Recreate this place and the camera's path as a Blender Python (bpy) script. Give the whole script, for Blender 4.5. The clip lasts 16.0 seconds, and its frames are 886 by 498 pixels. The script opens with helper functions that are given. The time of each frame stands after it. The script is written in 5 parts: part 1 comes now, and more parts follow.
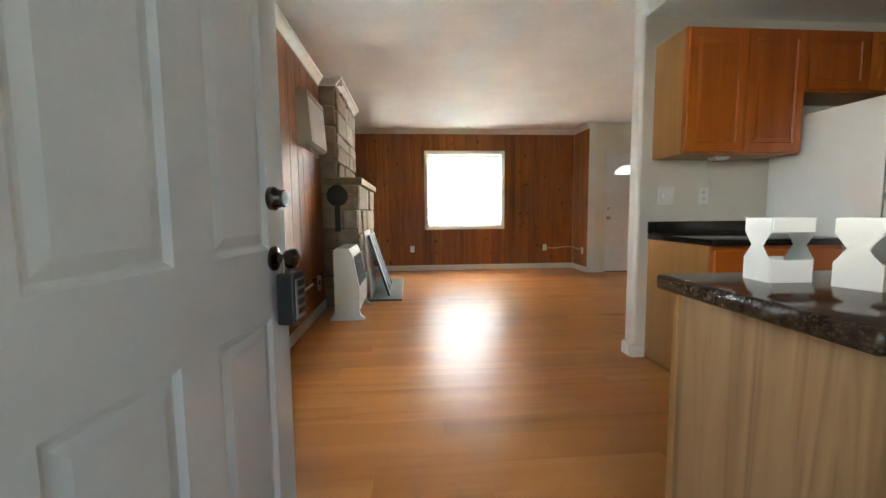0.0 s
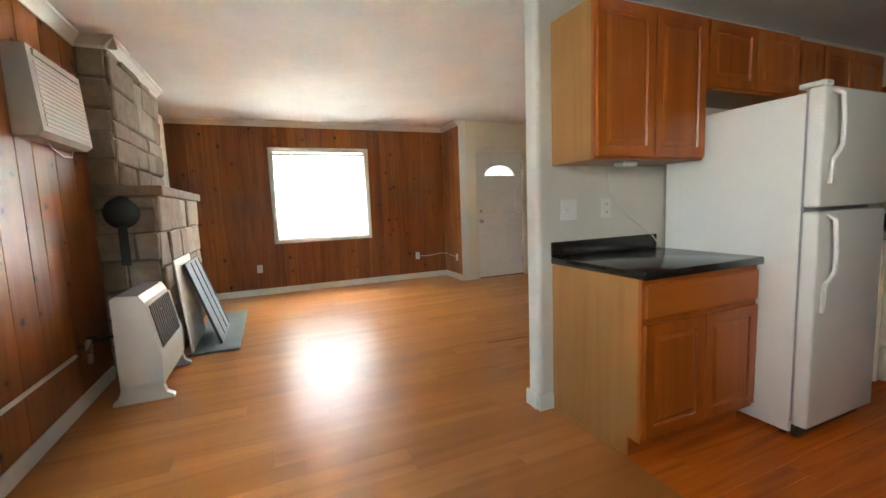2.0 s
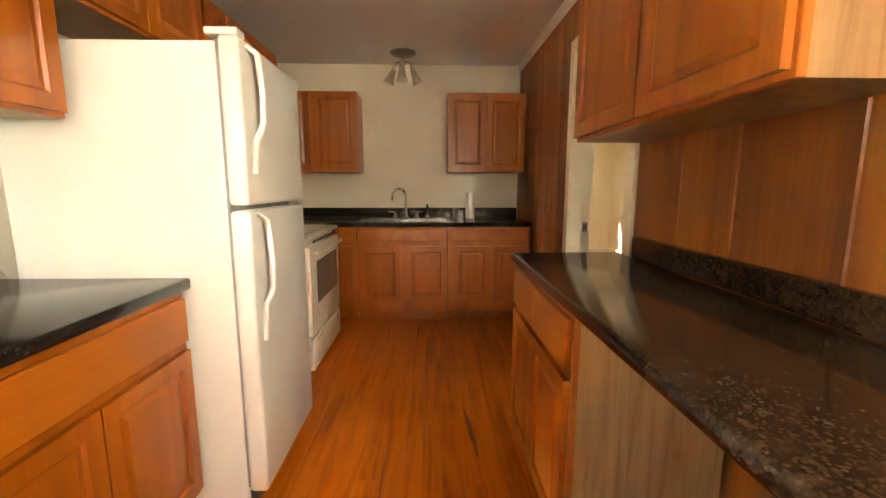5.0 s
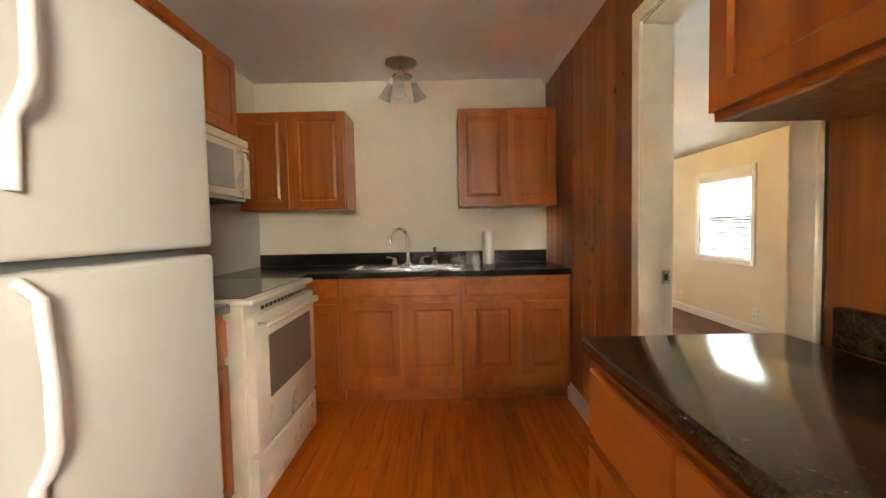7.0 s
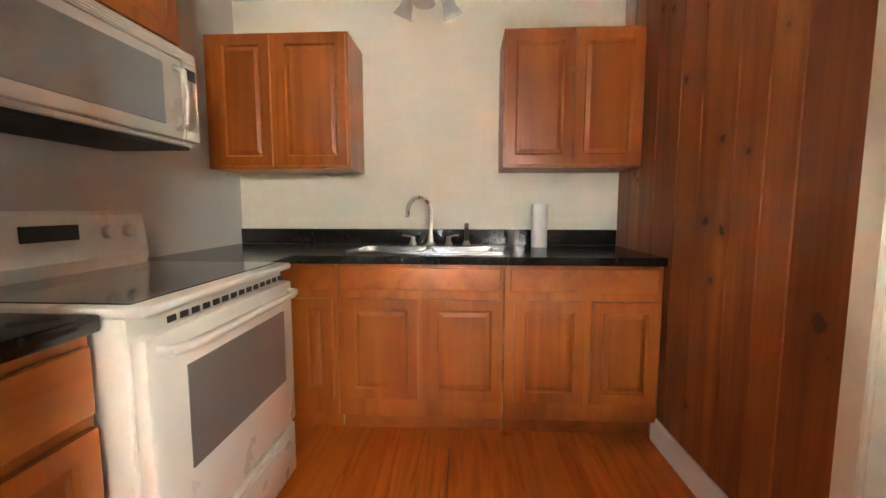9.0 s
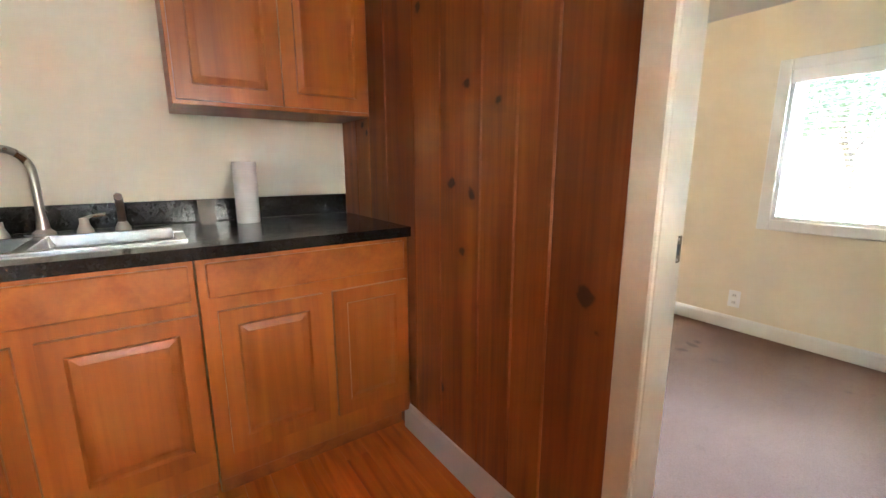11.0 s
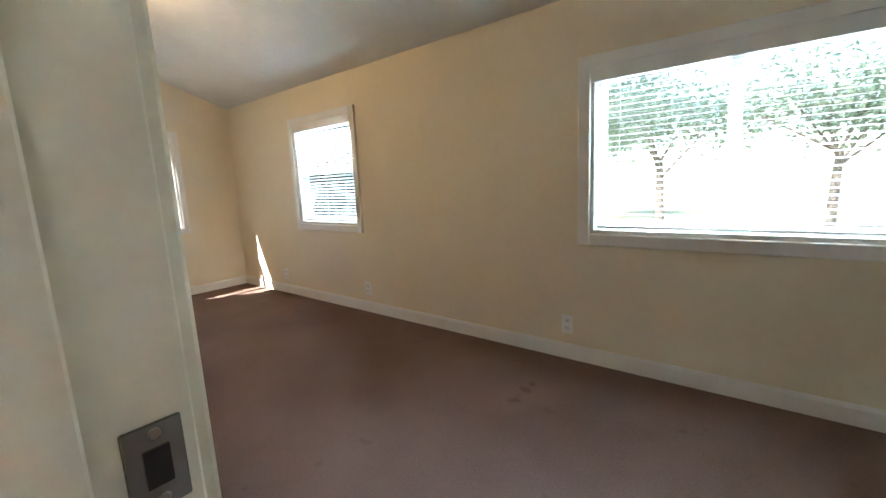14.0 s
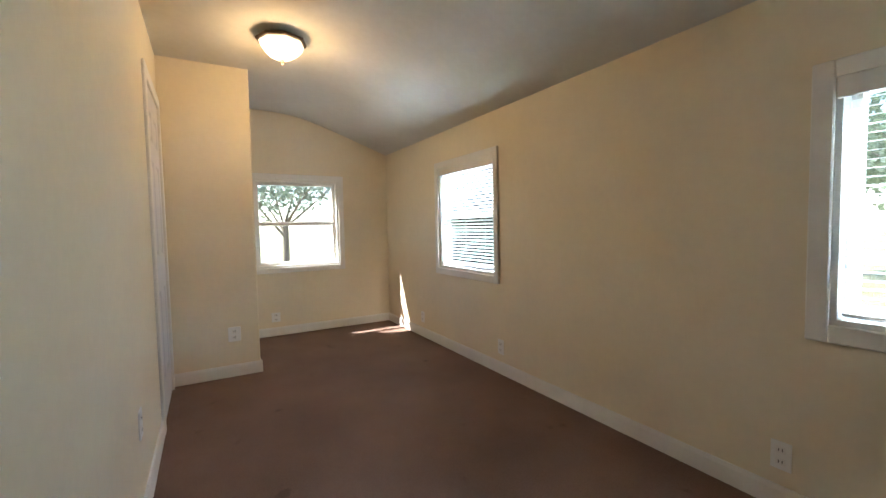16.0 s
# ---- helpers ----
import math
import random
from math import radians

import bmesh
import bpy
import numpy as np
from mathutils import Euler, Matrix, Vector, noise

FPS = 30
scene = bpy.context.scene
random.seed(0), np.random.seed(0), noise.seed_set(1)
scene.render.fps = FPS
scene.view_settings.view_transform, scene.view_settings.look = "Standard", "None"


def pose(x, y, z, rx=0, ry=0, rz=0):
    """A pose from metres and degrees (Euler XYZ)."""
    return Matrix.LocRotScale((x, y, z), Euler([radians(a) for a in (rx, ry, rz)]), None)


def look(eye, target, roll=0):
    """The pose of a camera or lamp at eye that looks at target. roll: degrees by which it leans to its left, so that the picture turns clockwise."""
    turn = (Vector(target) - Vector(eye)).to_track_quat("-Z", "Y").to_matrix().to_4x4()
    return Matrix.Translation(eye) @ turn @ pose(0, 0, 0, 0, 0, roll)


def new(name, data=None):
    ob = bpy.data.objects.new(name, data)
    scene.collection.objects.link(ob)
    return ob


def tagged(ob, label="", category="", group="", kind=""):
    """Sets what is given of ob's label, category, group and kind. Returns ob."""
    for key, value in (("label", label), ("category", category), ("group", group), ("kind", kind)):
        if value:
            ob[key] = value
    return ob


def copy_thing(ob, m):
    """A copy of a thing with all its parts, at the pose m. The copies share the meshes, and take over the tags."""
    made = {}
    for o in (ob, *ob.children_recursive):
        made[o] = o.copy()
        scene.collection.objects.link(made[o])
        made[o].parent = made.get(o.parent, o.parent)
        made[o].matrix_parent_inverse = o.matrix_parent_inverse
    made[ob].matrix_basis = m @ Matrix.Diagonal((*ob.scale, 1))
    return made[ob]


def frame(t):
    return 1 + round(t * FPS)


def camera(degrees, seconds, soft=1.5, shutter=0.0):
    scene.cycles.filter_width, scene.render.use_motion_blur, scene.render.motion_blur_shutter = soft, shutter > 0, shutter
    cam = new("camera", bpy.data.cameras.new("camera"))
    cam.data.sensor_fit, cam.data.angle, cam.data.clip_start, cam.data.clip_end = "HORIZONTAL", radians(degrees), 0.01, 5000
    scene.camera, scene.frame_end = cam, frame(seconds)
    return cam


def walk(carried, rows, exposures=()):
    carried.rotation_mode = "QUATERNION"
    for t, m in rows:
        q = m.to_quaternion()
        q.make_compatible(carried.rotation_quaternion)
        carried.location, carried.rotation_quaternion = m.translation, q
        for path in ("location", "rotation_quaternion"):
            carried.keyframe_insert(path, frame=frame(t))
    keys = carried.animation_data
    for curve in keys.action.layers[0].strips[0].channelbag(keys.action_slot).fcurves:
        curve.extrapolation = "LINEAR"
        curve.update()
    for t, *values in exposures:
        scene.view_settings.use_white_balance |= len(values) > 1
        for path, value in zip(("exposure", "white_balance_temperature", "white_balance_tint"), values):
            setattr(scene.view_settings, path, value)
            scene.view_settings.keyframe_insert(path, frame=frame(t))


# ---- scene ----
cam = camera(94.3, 16.0)
PATH = [
    (0, (0.973, 0.51, 1.071), (1.131, 2.495, 0.888), -0.5),
    (0.5, (0.945, 0.713, 1.095), (1.249, 2.681, 0.906), -0.5),
    (1, (1.01, 0.916, 1.078), (1.436, 2.863, 0.903), -0.6),
    (1.5, (1.157, 1.25, 1.153), (1.779, 3.144, 0.993), -1.4),
    (2, (1.191, 1.396, 1.219), (1.958, 3.231, 1.007), -2.2),
    (2.5, (1.225, 1.623, 1.22), (2.337, 3.266, 0.971), -1.7),
    (3, (1.325, 1.718, 1.221), (2.755, 3.09, 0.945), -1.6),
    (3.5, (1.588, 1.768, 1.19), (3.264, 2.805, 0.848), -1.7),
    (4, (1.789, 1.768, 1.176), (3.663, 2.347, 0.782), -0.9),
    (4.5, (1.955, 1.829, 1.193), (3.916, 1.989, 0.834), -0.2),
    (5, (2.083, 1.846, 1.207), (4.06, 1.785, 0.907), 0.1),
    (5.2, (2.158, 1.776, 1.179), (4.143, 1.764, 0.933), -0.5),
    (7.3, (3.06, 1.826, 1.18), (5.058, 1.821, 1.095), -0.9),
    (7.5, (3.144, 1.865, 1.159), (5.142, 1.858, 1.073), -0.5),
    (8, (3.33, 1.869, 1.146), (5.32, 1.965, 0.978), -0.1),
    (8.2, (3.419, 1.884, 1.141), (5.405, 2.023, 0.953), -0.0),
    (10.3, (4.164, 1.87, 1.119), (6.083, 1.433, 0.762), 1.6),
    (10.5, (4.225, 1.854, 1.127), (6.065, 1.166, 0.749), 1.3),
    (11, (4.263, 1.772, 1.131), (5.869, 0.648, 0.736), -0.1),
    (11.5, (4.247, 1.608, 1.133), (5.574, 0.167, 0.732), -1.8),
    (12, (4.214, 1.39, 1.118), (5.277, -0.244, 0.671), -2.0),
    (12.5, (4.237, 1.272, 1.105), (5.078, -0.481, 0.637), -0.7),
    (13, (4.344, 1.153, 1.121), (5.125, -0.641, 0.704), -0.5),
    (13.5, (4.39, 1.077, 1.135), (5.324, -0.654, 0.769), -1.8),
    (14, (4.388, 0.921, 1.124), (5.631, -0.612, 0.804), -2.8),
    (14.5, (4.378, 0.789, 1.157), (5.858, -0.518, 0.841), -3.6),
    (15, (4.409, 0.713, 1.17), (5.995, -0.474, 0.894), -2.4),
    (15.5, (4.52, 0.619, 1.178), (6.186, -0.465, 0.954), -1.2),
    (16, (4.605, 0.57, 1.183), (6.335, -0.428, 1.073), -1.1),
]
EXPOSURES = [(0, 2.9, 6200, 8), (1.5, 3.1, 6150, 8), (3.5, 3.6, 6600, 11), (4.5, 4.25, 8200, 13), (5, 4.4, 8700, 14), (6, 4.55, 8000, 13), (8, 4.9, 6650, 11), (10.5, 5.6, 5950, 10), (11.5, 5.05, 6000, 10), (12.5, 4.5, 5950, 9), (14, 4.0, 5950, 9), (16, 3.75, 6100, 10)]
walk(cam, [(t, look(eye, target, roll)) for t, eye, target, roll in PATH], exposures=EXPOSURES)

# ---- light ----
SUN_WAY = Vector((-0.37, -0.66, -0.83)).normalized()
world = bpy.data.worlds.new("sky")
scene.world = world
world.use_nodes = True
wn = world.node_tree.nodes
sky = wn.new("ShaderNodeTexSky")
sky.sky_type = "NISHITA"
sky.sun_disc = False
sky.sun_elevation = math.asin(-SUN_WAY.z)
sky.sun_rotation = math.atan2(-SUN_WAY.x, -SUN_WAY.y)
wn["Background"].inputs[1].default_value = 0.06
world.node_tree.links.new(sky.outputs[0], wn["Background"].inputs[0])
sun_data = bpy.data.lights.new("sun", "SUN")
sun_data.energy, sun_data.angle, sun_data.color = 2.2, radians(0.5), (1.0, 0.95, 0.87)
sun = new("sun", sun_data)
sun.matrix_world = look((0, 0, 30), Vector((0, 0, 30)) + SUN_WAY)


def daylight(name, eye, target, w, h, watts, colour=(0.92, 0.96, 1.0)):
    """An added area lamp that stands in for daylight at an opening."""
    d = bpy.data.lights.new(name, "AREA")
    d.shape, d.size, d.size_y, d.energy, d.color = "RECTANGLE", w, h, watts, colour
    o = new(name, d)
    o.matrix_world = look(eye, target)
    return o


# added lamps stand in for sky light from above and light off sunlit ground
daylight("daylight_far_window", (1.96, 8.95, 2.45), (1.96, 6.6, 0.75), 1.4, 0.8, 12, (0.88, 0.94, 1.0))
daylight("ground_light_far_window", (1.96, 9.0, 0.05), (1.96, 7.2, 1.75), 1.4, 0.9, 480, (0.98, 0.98, 0.97))
daylight("daylight_west_window", (-0.45, 3.0, 2.75), (0.9, 3.0, 0.9), 1.3, 0.4, 30, (0.62, 0.82, 1.0))
daylight("ground_light_west_window", (-1.25, 3.0, 0.0), (0.6, 3.0, 1.7), 1.4, 0.9, 190, (0.88, 0.95, 1.0))
# added fill lamp in the entry opening, aimed to brighten the kitchen
entry_fill = daylight("daylight_entry", (1.12, 0.97, 1.65), (4.4, 2.60, 1.05), 0.7, 0.6, 1.05, (1.0, 0.93, 0.78))
entry_fill.data.spread = radians(85)
daylight("daylight_bedroom_window", (4.55, -2.15, 2.35), (4.7, 0.2, 0.2), 1.3, 0.7, 60, (0.70, 0.85, 1.0))
daylight("daylight_sash_window", (7.6, -2.15, 2.35), (7.6, 0.2, 0.2), 0.9, 0.7, 42, (0.70, 0.85, 1.0))


# ---- materials ----
def nodes_of(name):
    m = bpy.data.materials.new(name)
    m.use_nodes = True
    nt = m.node_tree
    return m, nt, nt.nodes, nt.links, nt.nodes["Principled BSDF"]


def ramp(nt, fac, stops):
    r = nt.nodes.new("ShaderNodeValToRGB")
    e = r.color_ramp.elements
    while len(e) < len(stops):
        e.new(0.5)
    for k, (p, c) in enumerate(stops):
        e[k].position, e[k].color = p, (*c, 1)
    nt.links.new(fac, r.inputs[0])
    return r.outputs[0]


def coords(nt, scale, random_shift=0.0):
    """World position, scaled, shifted by the object's own random number."""
    geo = nt.nodes.new("ShaderNodeNewGeometry")
    mp = nt.nodes.new("ShaderNodeMapping")
    mp.inputs["Scale"].default_value = scale
    nt.links.new(geo.outputs["Position"], mp.inputs["Vector"])
    if random_shift:
        info = nt.nodes.new("ShaderNodeObjectInfo")
        k = nt.nodes.new("ShaderNodeMath")
        k.operation = "MULTIPLY"
        k.inputs[1].default_value = random_shift
        nt.links.new(info.outputs["Random"], k.inputs[0])
        c = nt.nodes.new("ShaderNodeCombineXYZ")
        for i in range(3):
            nt.links.new(k.outputs[0], c.inputs[i])
        nt.links.new(c.outputs[0], mp.inputs["Location"])
    return mp.outputs[0]


def noise_of(nt, vec, scale, detail=4.0, rough=0.55, distortion=0.0):
    n = nt.nodes.new("ShaderNodeTexNoise")
    n.inputs["Scale"].default_value = scale
    n.inputs["Detail"].default_value = detail
    n.inputs["Roughness"].default_value = rough
    n.inputs["Distortion"].default_value = distortion
    nt.links.new(vec, n.inputs["Vector"])
    return n.outputs["Fac"]


def mix(nt, fac, a, b, how="MIX"):
    m = nt.nodes.new("ShaderNodeMix")
    m.data_type, m.blend_type = "RGBA", how
    for sock, v in ((m.inputs[0], fac), (m.inputs[6], a), (m.inputs[7], b)):
        if isinstance(v, (int, float)):
            sock.default_value = v
        elif isinstance(v, tuple):
            sock.default_value = (*v, 1)
        else:
            nt.links.new(v, sock)
    return m.outputs[2]


def bump(nt, bsdf, height, strength, distance=0.01):
    b = nt.nodes.new("ShaderNodeBump")
    b.inputs["Strength"].default_value = strength
    b.inputs["Distance"].default_value = distance
    nt.links.new(height, b.inputs["Height"])
    nt.links.new(b.outputs[0], bsdf.inputs["Normal"])


def plain(name, base, rough=0.5, metal=0.0, vary=0.08, scale=6.0, bump_scale=0.0, bump_strength=0.1, coat=0.0, rough_vary=0.1):
    """Paint, plastic or metal with faint mottling at two scales."""
    m, nt, nodes, links, b = nodes_of(name)
    v = coords(nt, (1, 1, 1))
    big = noise_of(nt, v, scale, 3)
    fine = noise_of(nt, v, scale * 14, 2)
    dark = tuple(c * (1 - 2 * vary) for c in base)
    light = tuple(min(1, c * (1 + vary)) for c in base)
    c = ramp(nt, big, [(0.3, dark), (0.7, light)])
    c = mix(nt, 0.25, c, ramp(nt, fine, [(0.35, dark), (0.65, light)]))
    links.new(c, b.inputs["Base Color"])
    r = nt.nodes.new("ShaderNodeMapRange")
    r.inputs[3].default_value, r.inputs[4].default_value = max(0.02, rough - rough_vary), min(1, rough + rough_vary)
    links.new(big, r.inputs[0])
    links.new(r.outputs[0], b.inputs["Roughness"])
    b.inputs["Metallic"].default_value = metal
    b.inputs["Coat Weight"].default_value = coat
    if bump_scale:
        bump(nt, b, noise_of(nt, v, bump_scale, 4), bump_strength, 0.004)
    return m


def wood(name, dark, mid, light, along, rough=0.4, knots=False, shift=7.0, ring=5.0, grain=0.35, coat=0.1, bump_s=0.12, warp=2.0):
    """Wood with the grain running along one axis (0, 1 or 2)."""
    m, nt, nodes, links, b = nodes_of(name)
    sc = [ring, ring, ring]
    sc[along] = ring * 0.07
    v = coords(nt, tuple(sc), shift)
    rings = noise_of(nt, v, 1.0, 3, 0.5, warp)
    fs = [70.0, 70.0, 70.0]
    fs[along] = 2.2
    fine = noise_of(nt, coords(nt, tuple(fs), shift), 1.0, 3, 0.6)
    c = ramp(nt, rings, [(0.28, dark), (0.5, mid), (0.72, light)])
    c = mix(nt, grain, c, ramp(nt, fine, [(0.3, dark), (0.7, light)]))
    info = nt.nodes.new("ShaderNodeObjectInfo")
    tone = ramp(nt, info.outputs["Random"], [(0.0, (0.62, 0.56, 0.50) if knots else (0.80, 0.77, 0.73)), (1.0, (1.0, 1.0, 1.0))])
    c = mix(nt, 0.8, c, tone, "MULTIPLY")
    if knots:
        geo = nt.nodes.new("ShaderNodeNewGeometry")
        sep = nt.nodes.new("ShaderNodeSeparateXYZ")
        links.new(geo.outputs["Position"], sep.inputs[0])
        run = nt.nodes.new("ShaderNodeMath")
        links.new(sep.outputs[0], run.inputs[0])
        links.new(sep.outputs[1], run.inputs[1])
        drop = nt.nodes.new("ShaderNodeMath")
        drop.operation = "MULTIPLY_ADD"
        drop.inputs[1].default_value = 13.0
        links.new(nt.nodes.new("ShaderNodeObjectInfo").outputs["Random"], drop.inputs[0])
        links.new(sep.outputs[2], drop.inputs[2])
        flat = nt.nodes.new("ShaderNodeCombineXYZ")
        links.new(run.outputs[0], flat.inputs[0])
        links.new(drop.outputs[0], flat.inputs[1])
        wob = noise_of(nt, flat.outputs[0], 22.0, 2)
        vo = nt.nodes.new("ShaderNodeTexVoronoi")
        vo.voronoi_dimensions = "2D"
        vo.inputs["Scale"].default_value = 4.0
        links.new(flat.outputs[0], vo.inputs["Vector"])
        rag = nt.nodes.new("ShaderNodeMath")
        rag.operation = "MULTIPLY_ADD"
        rag.inputs[1].default_value = 0.16
        links.new(wob, rag.inputs[0])
        size = nt.nodes.new("ShaderNodeMath")
        size.operation = "MULTIPLY_ADD"
        size.inputs[1].default_value = 0.19
        links.new(vo.outputs["Color"], size.inputs[0])
        links.new(vo.outputs["Distance"], size.inputs[2])
        links.new(size.outputs[0], rag.inputs[2])
        halo = ramp(nt, rag.outputs[0], [(0.175, (1, 1, 1)), (0.34, (0, 0, 0))])
        core = ramp(nt, rag.outputs[0], [(0.165, (1, 1, 1)), (0.205, (0, 0, 0))])
        hm = nt.nodes.new("ShaderNodeMath")
        hm.operation = "MULTIPLY"
        hm.inputs[1].default_value = 0.45
        links.new(halo, hm.inputs[0])
        c = mix(nt, hm.outputs[0], c, dark)
        c = mix(nt, core, c, tuple(k * 0.34 for k in dark))
    links.new(c, b.inputs["Base Color"])
    r = nt.nodes.new("ShaderNodeMapRange")
    r.inputs[3].default_value, r.inputs[4].default_value = rough - 0.08, rough + 0.12
    links.new(fine, r.inputs[0])
    links.new(r.outputs[0], b.inputs["Roughness"])
    b.inputs["Coat Weight"].default_value = coat
    b.inputs["Coat Roughness"].default_value = 0.25
    bump(nt, b, fine, bump_s, 0.003)
    return m


def speckled(name, dark, mid, light, rough, scale):
    """Laminate or stone with fine flecks."""
    m, nt, nodes, links, b = nodes_of(name)
    v = coords(nt, (1, 1, 1))
    vo = nt.nodes.new("ShaderNodeTexVoronoi")
    vo.inputs["Scale"].default_value = scale
    links.new(v, vo.inputs["Vector"])
    n = noise_of(nt, v, scale * 0.35, 5, 0.7)
    c = ramp(nt, n, [(0.35, dark), (0.55, mid), (0.75, light)])
    c = mix(nt, 0.4, c, ramp(nt, vo.outputs["Distance"], [(0.1, light), (0.45, dark)]))
    links.new(c, b.inputs["Base Color"])
    b.inputs["Roughness"].default_value = rough
    return m


PINE = wood("pine_board", (0.18, 0.043, 0.005), (0.37, 0.102, 0.012), (0.49, 0.155, 0.020), 2, rough=0.42, knots=True, coat=0.1)
OAK = wood("cabinet_wood", (0.28, 0.064, 0.006), (0.43, 0.110, 0.010), (0.51, 0.146, 0.015), 2, rough=0.33, grain=0.25, coat=0.25, bump_s=0.05, shift=3.0)
OAK_X = wood("cabinet_wood_across", (0.28, 0.064, 0.006), (0.43, 0.110, 0.010), (0.51, 0.146, 0.015), 0, rough=0.33, grain=0.25, coat=0.25, bump_s=0.05, shift=3.0)
PALE = wood("pale_panel_wood", (0.24, 0.122, 0.045), (0.40, 0.222, 0.095), (0.47, 0.28, 0.13), 2, rough=0.5, grain=0.18, coat=0.0, bump_s=0.06, ring=13.0, warp=2.4)
TAN = wood("tan_side_panel", (0.34, 0.155, 0.045), (0.39, 0.185, 0.055), (0.43, 0.21, 0.068), 2, rough=0.42, grain=0.2, coat=0.1, bump_s=0.03)
FLOOR = wood("floor_plank", (0.35, 0.118, 0.026), (0.48, 0.180, 0.044), (0.54, 0.220, 0.060), 0, rough=0.32, grain=0.09, coat=0.0, bump_s=0.03, ring=3.4, warp=1.8)
FLOOR_K = wood("kitchen_floor_plank", (0.42, 0.084, 0.006), (0.70, 0.160, 0.011), (0.78, 0.21, 0.019), 0, rough=0.30, grain=0.16, coat=0.0, bump_s=0.03, ring=8.5, warp=3.0)
FLOOR_K.node_tree.nodes["Principled BSDF"].inputs["Specular IOR Level"].default_value = 0.22
FLOOR.node_tree.nodes["Principled BSDF"].inputs["Specular IOR Level"].default_value = 0.24
WHITE = plain("white_paint", (0.78, 0.77, 0.74), 0.4, vary=0.03, bump_scale=60, bump_strength=0.05)
IVORY = plain("ivory_paint", (0.80, 0.73, 0.57), 0.42, vary=0.04, bump_scale=60, bump_strength=0.06)
DOORW = plain("white_door_paint", (0.64, 0.65, 0.68), 0.34, vary=0.03, bump_scale=90, bump_strength=0.04)
CREAM = plain("cream_wall_paint", (0.77, 0.72, 0.60), 0.6, vary=0.03, scale=2.0, bump_scale=120, bump_strength=0.12)
GREY_WALL = plain("pale_wall_paint", (0.72, 0.69, 0.63), 0.6, vary=0.03, scale=2.0, bump_scale=120, bump_strength=0.12)
BED_CREAM = plain("bedroom_wall_paint", (0.77, 0.69, 0.53), 0.6, vary=0.03, scale=2.0, bump_scale=120, bump_strength=0.12)
# CEIL greyed down: the bedroom ceiling's weaker light is put into its colour
BED_CEIL_DIM = plain("bedroom_ceiling_paint_dimmed", (0.66, 0.65, 0.62), 0.75, vary=0.05, scale=1.6, bump_scale=70, bump_strength=0.25)
CEIL = plain("ceiling_paint", (0.86, 0.86, 0.85), 0.75, vary=0.04, scale=1.6, bump_scale=70, bump_strength=0.25)
STUCCO = plain("outside_stucco", (0.6, 0.57, 0.5), 0.85, vary=0.08, bump_scale=90, bump_strength=0.4)
APPL = plain("appliance_white", (0.72, 0.72, 0.70), 0.36, vary=0.006, bump_scale=450, bump_strength=0.03, coat=0.05, rough_vary=0.02)
BISQUE = plain("appliance_bisque", (0.80, 0.75, 0.65), 0.3, vary=0.008, coat=0.2)
GASKET = plain("grey_gasket", (0.25, 0.27, 0.28), 0.6)
BLACK = plain("black_plastic", (0.02, 0.02, 0.022), 0.35)
OVENWIN = plain("oven_window", (0.20, 0.19, 0.17), 0.12, vary=0.02, rough_vary=0.02, coat=0.4)
SMOKE = plain("oven_glass", (0.10, 0.095, 0.085), 0.08, vary=0.02, rough_vary=0.02, coat=0.5)
MWGLASS = plain("microwave_window", (0.36, 0.37, 0.35), 0.15, vary=0.03, rough_vary=0.03, coat=0.4)
STEEL = plain("brushed_steel", (0.33, 0.325, 0.31), 0.24, metal=1.0, vary=0.04)
HARDWARE = plain("dark_door_hardware", (0.10, 0.085, 0.07), 0.22, metal=1.0, vary=0.05)
BRUSHED = plain("brushed_nickel", (0.27, 0.24, 0.20), 0.3, metal=1.0, vary=0.06)
NICKEL = plain("satin_nickel", (0.46, 0.43, 0.38), 0.3, metal=1.0, vary=0.05)
BRONZE = plain("dark_bronze", (0.10, 0.07, 0.05), 0.4, metal=0.7)
COUNTER = speckled("dark_laminate", (0.008, 0.007, 0.007), (0.016, 0.014, 0.013), (0.045, 0.038, 0.034), 0.17, 140.0)
GRANITE = speckled("brown_speckled_laminate", (0.018, 0.010, 0.006), (0.060, 0.034, 0.019), (0.13, 0.085, 0.055), 0.13, 125.0)
CARPET, c_nt, c_nodes, c_links, c_b = nodes_of("brown_carpet")
c_v = coords(c_nt, (1, 1, 1))
c_col = ramp(c_nt, noise_of(c_nt, c_v, 1.5, 4), [(0.3, (0.140, 0.082, 0.058)), (0.7, (0.220, 0.133, 0.097))])
c_col = mix(c_nt, 0.35, c_col, ramp(c_nt, noise_of(c_nt, c_v, 160.0, 2), [(0.3, (0.062, 0.036, 0.027)), (0.7, (0.20, 0.126, 0.093))]))
c_col = mix(c_nt, ramp(c_nt, noise_of(c_nt, c_v, 5.5, 2), [(0.68, (0, 0, 0)), (0.76, (0.6, 0.6, 0.6))]), c_col, (0.055, 0.033, 0.025))
c_col = mix(c_nt, ramp(c_nt, noise_of(c_nt, coords(c_nt, (1, 1, 1), 3.0), 3.1, 5, 0.7), [(0.66, (0, 0, 0)), (0.80, (0.5, 0.5, 0.5))]), c_col, (0.21, 0.14, 0.105))
c_links.new(c_col, c_b.inputs["Base Color"])
c_b.inputs["Roughness"].default_value = 0.95
bump(c_nt, c_b, noise_of(c_nt, c_v, 420.0, 3), 0.7, 0.004)
VINYL = plain("vinyl_tile", (0.50, 0.42, 0.31), 0.35, vary=0.1, scale=9)
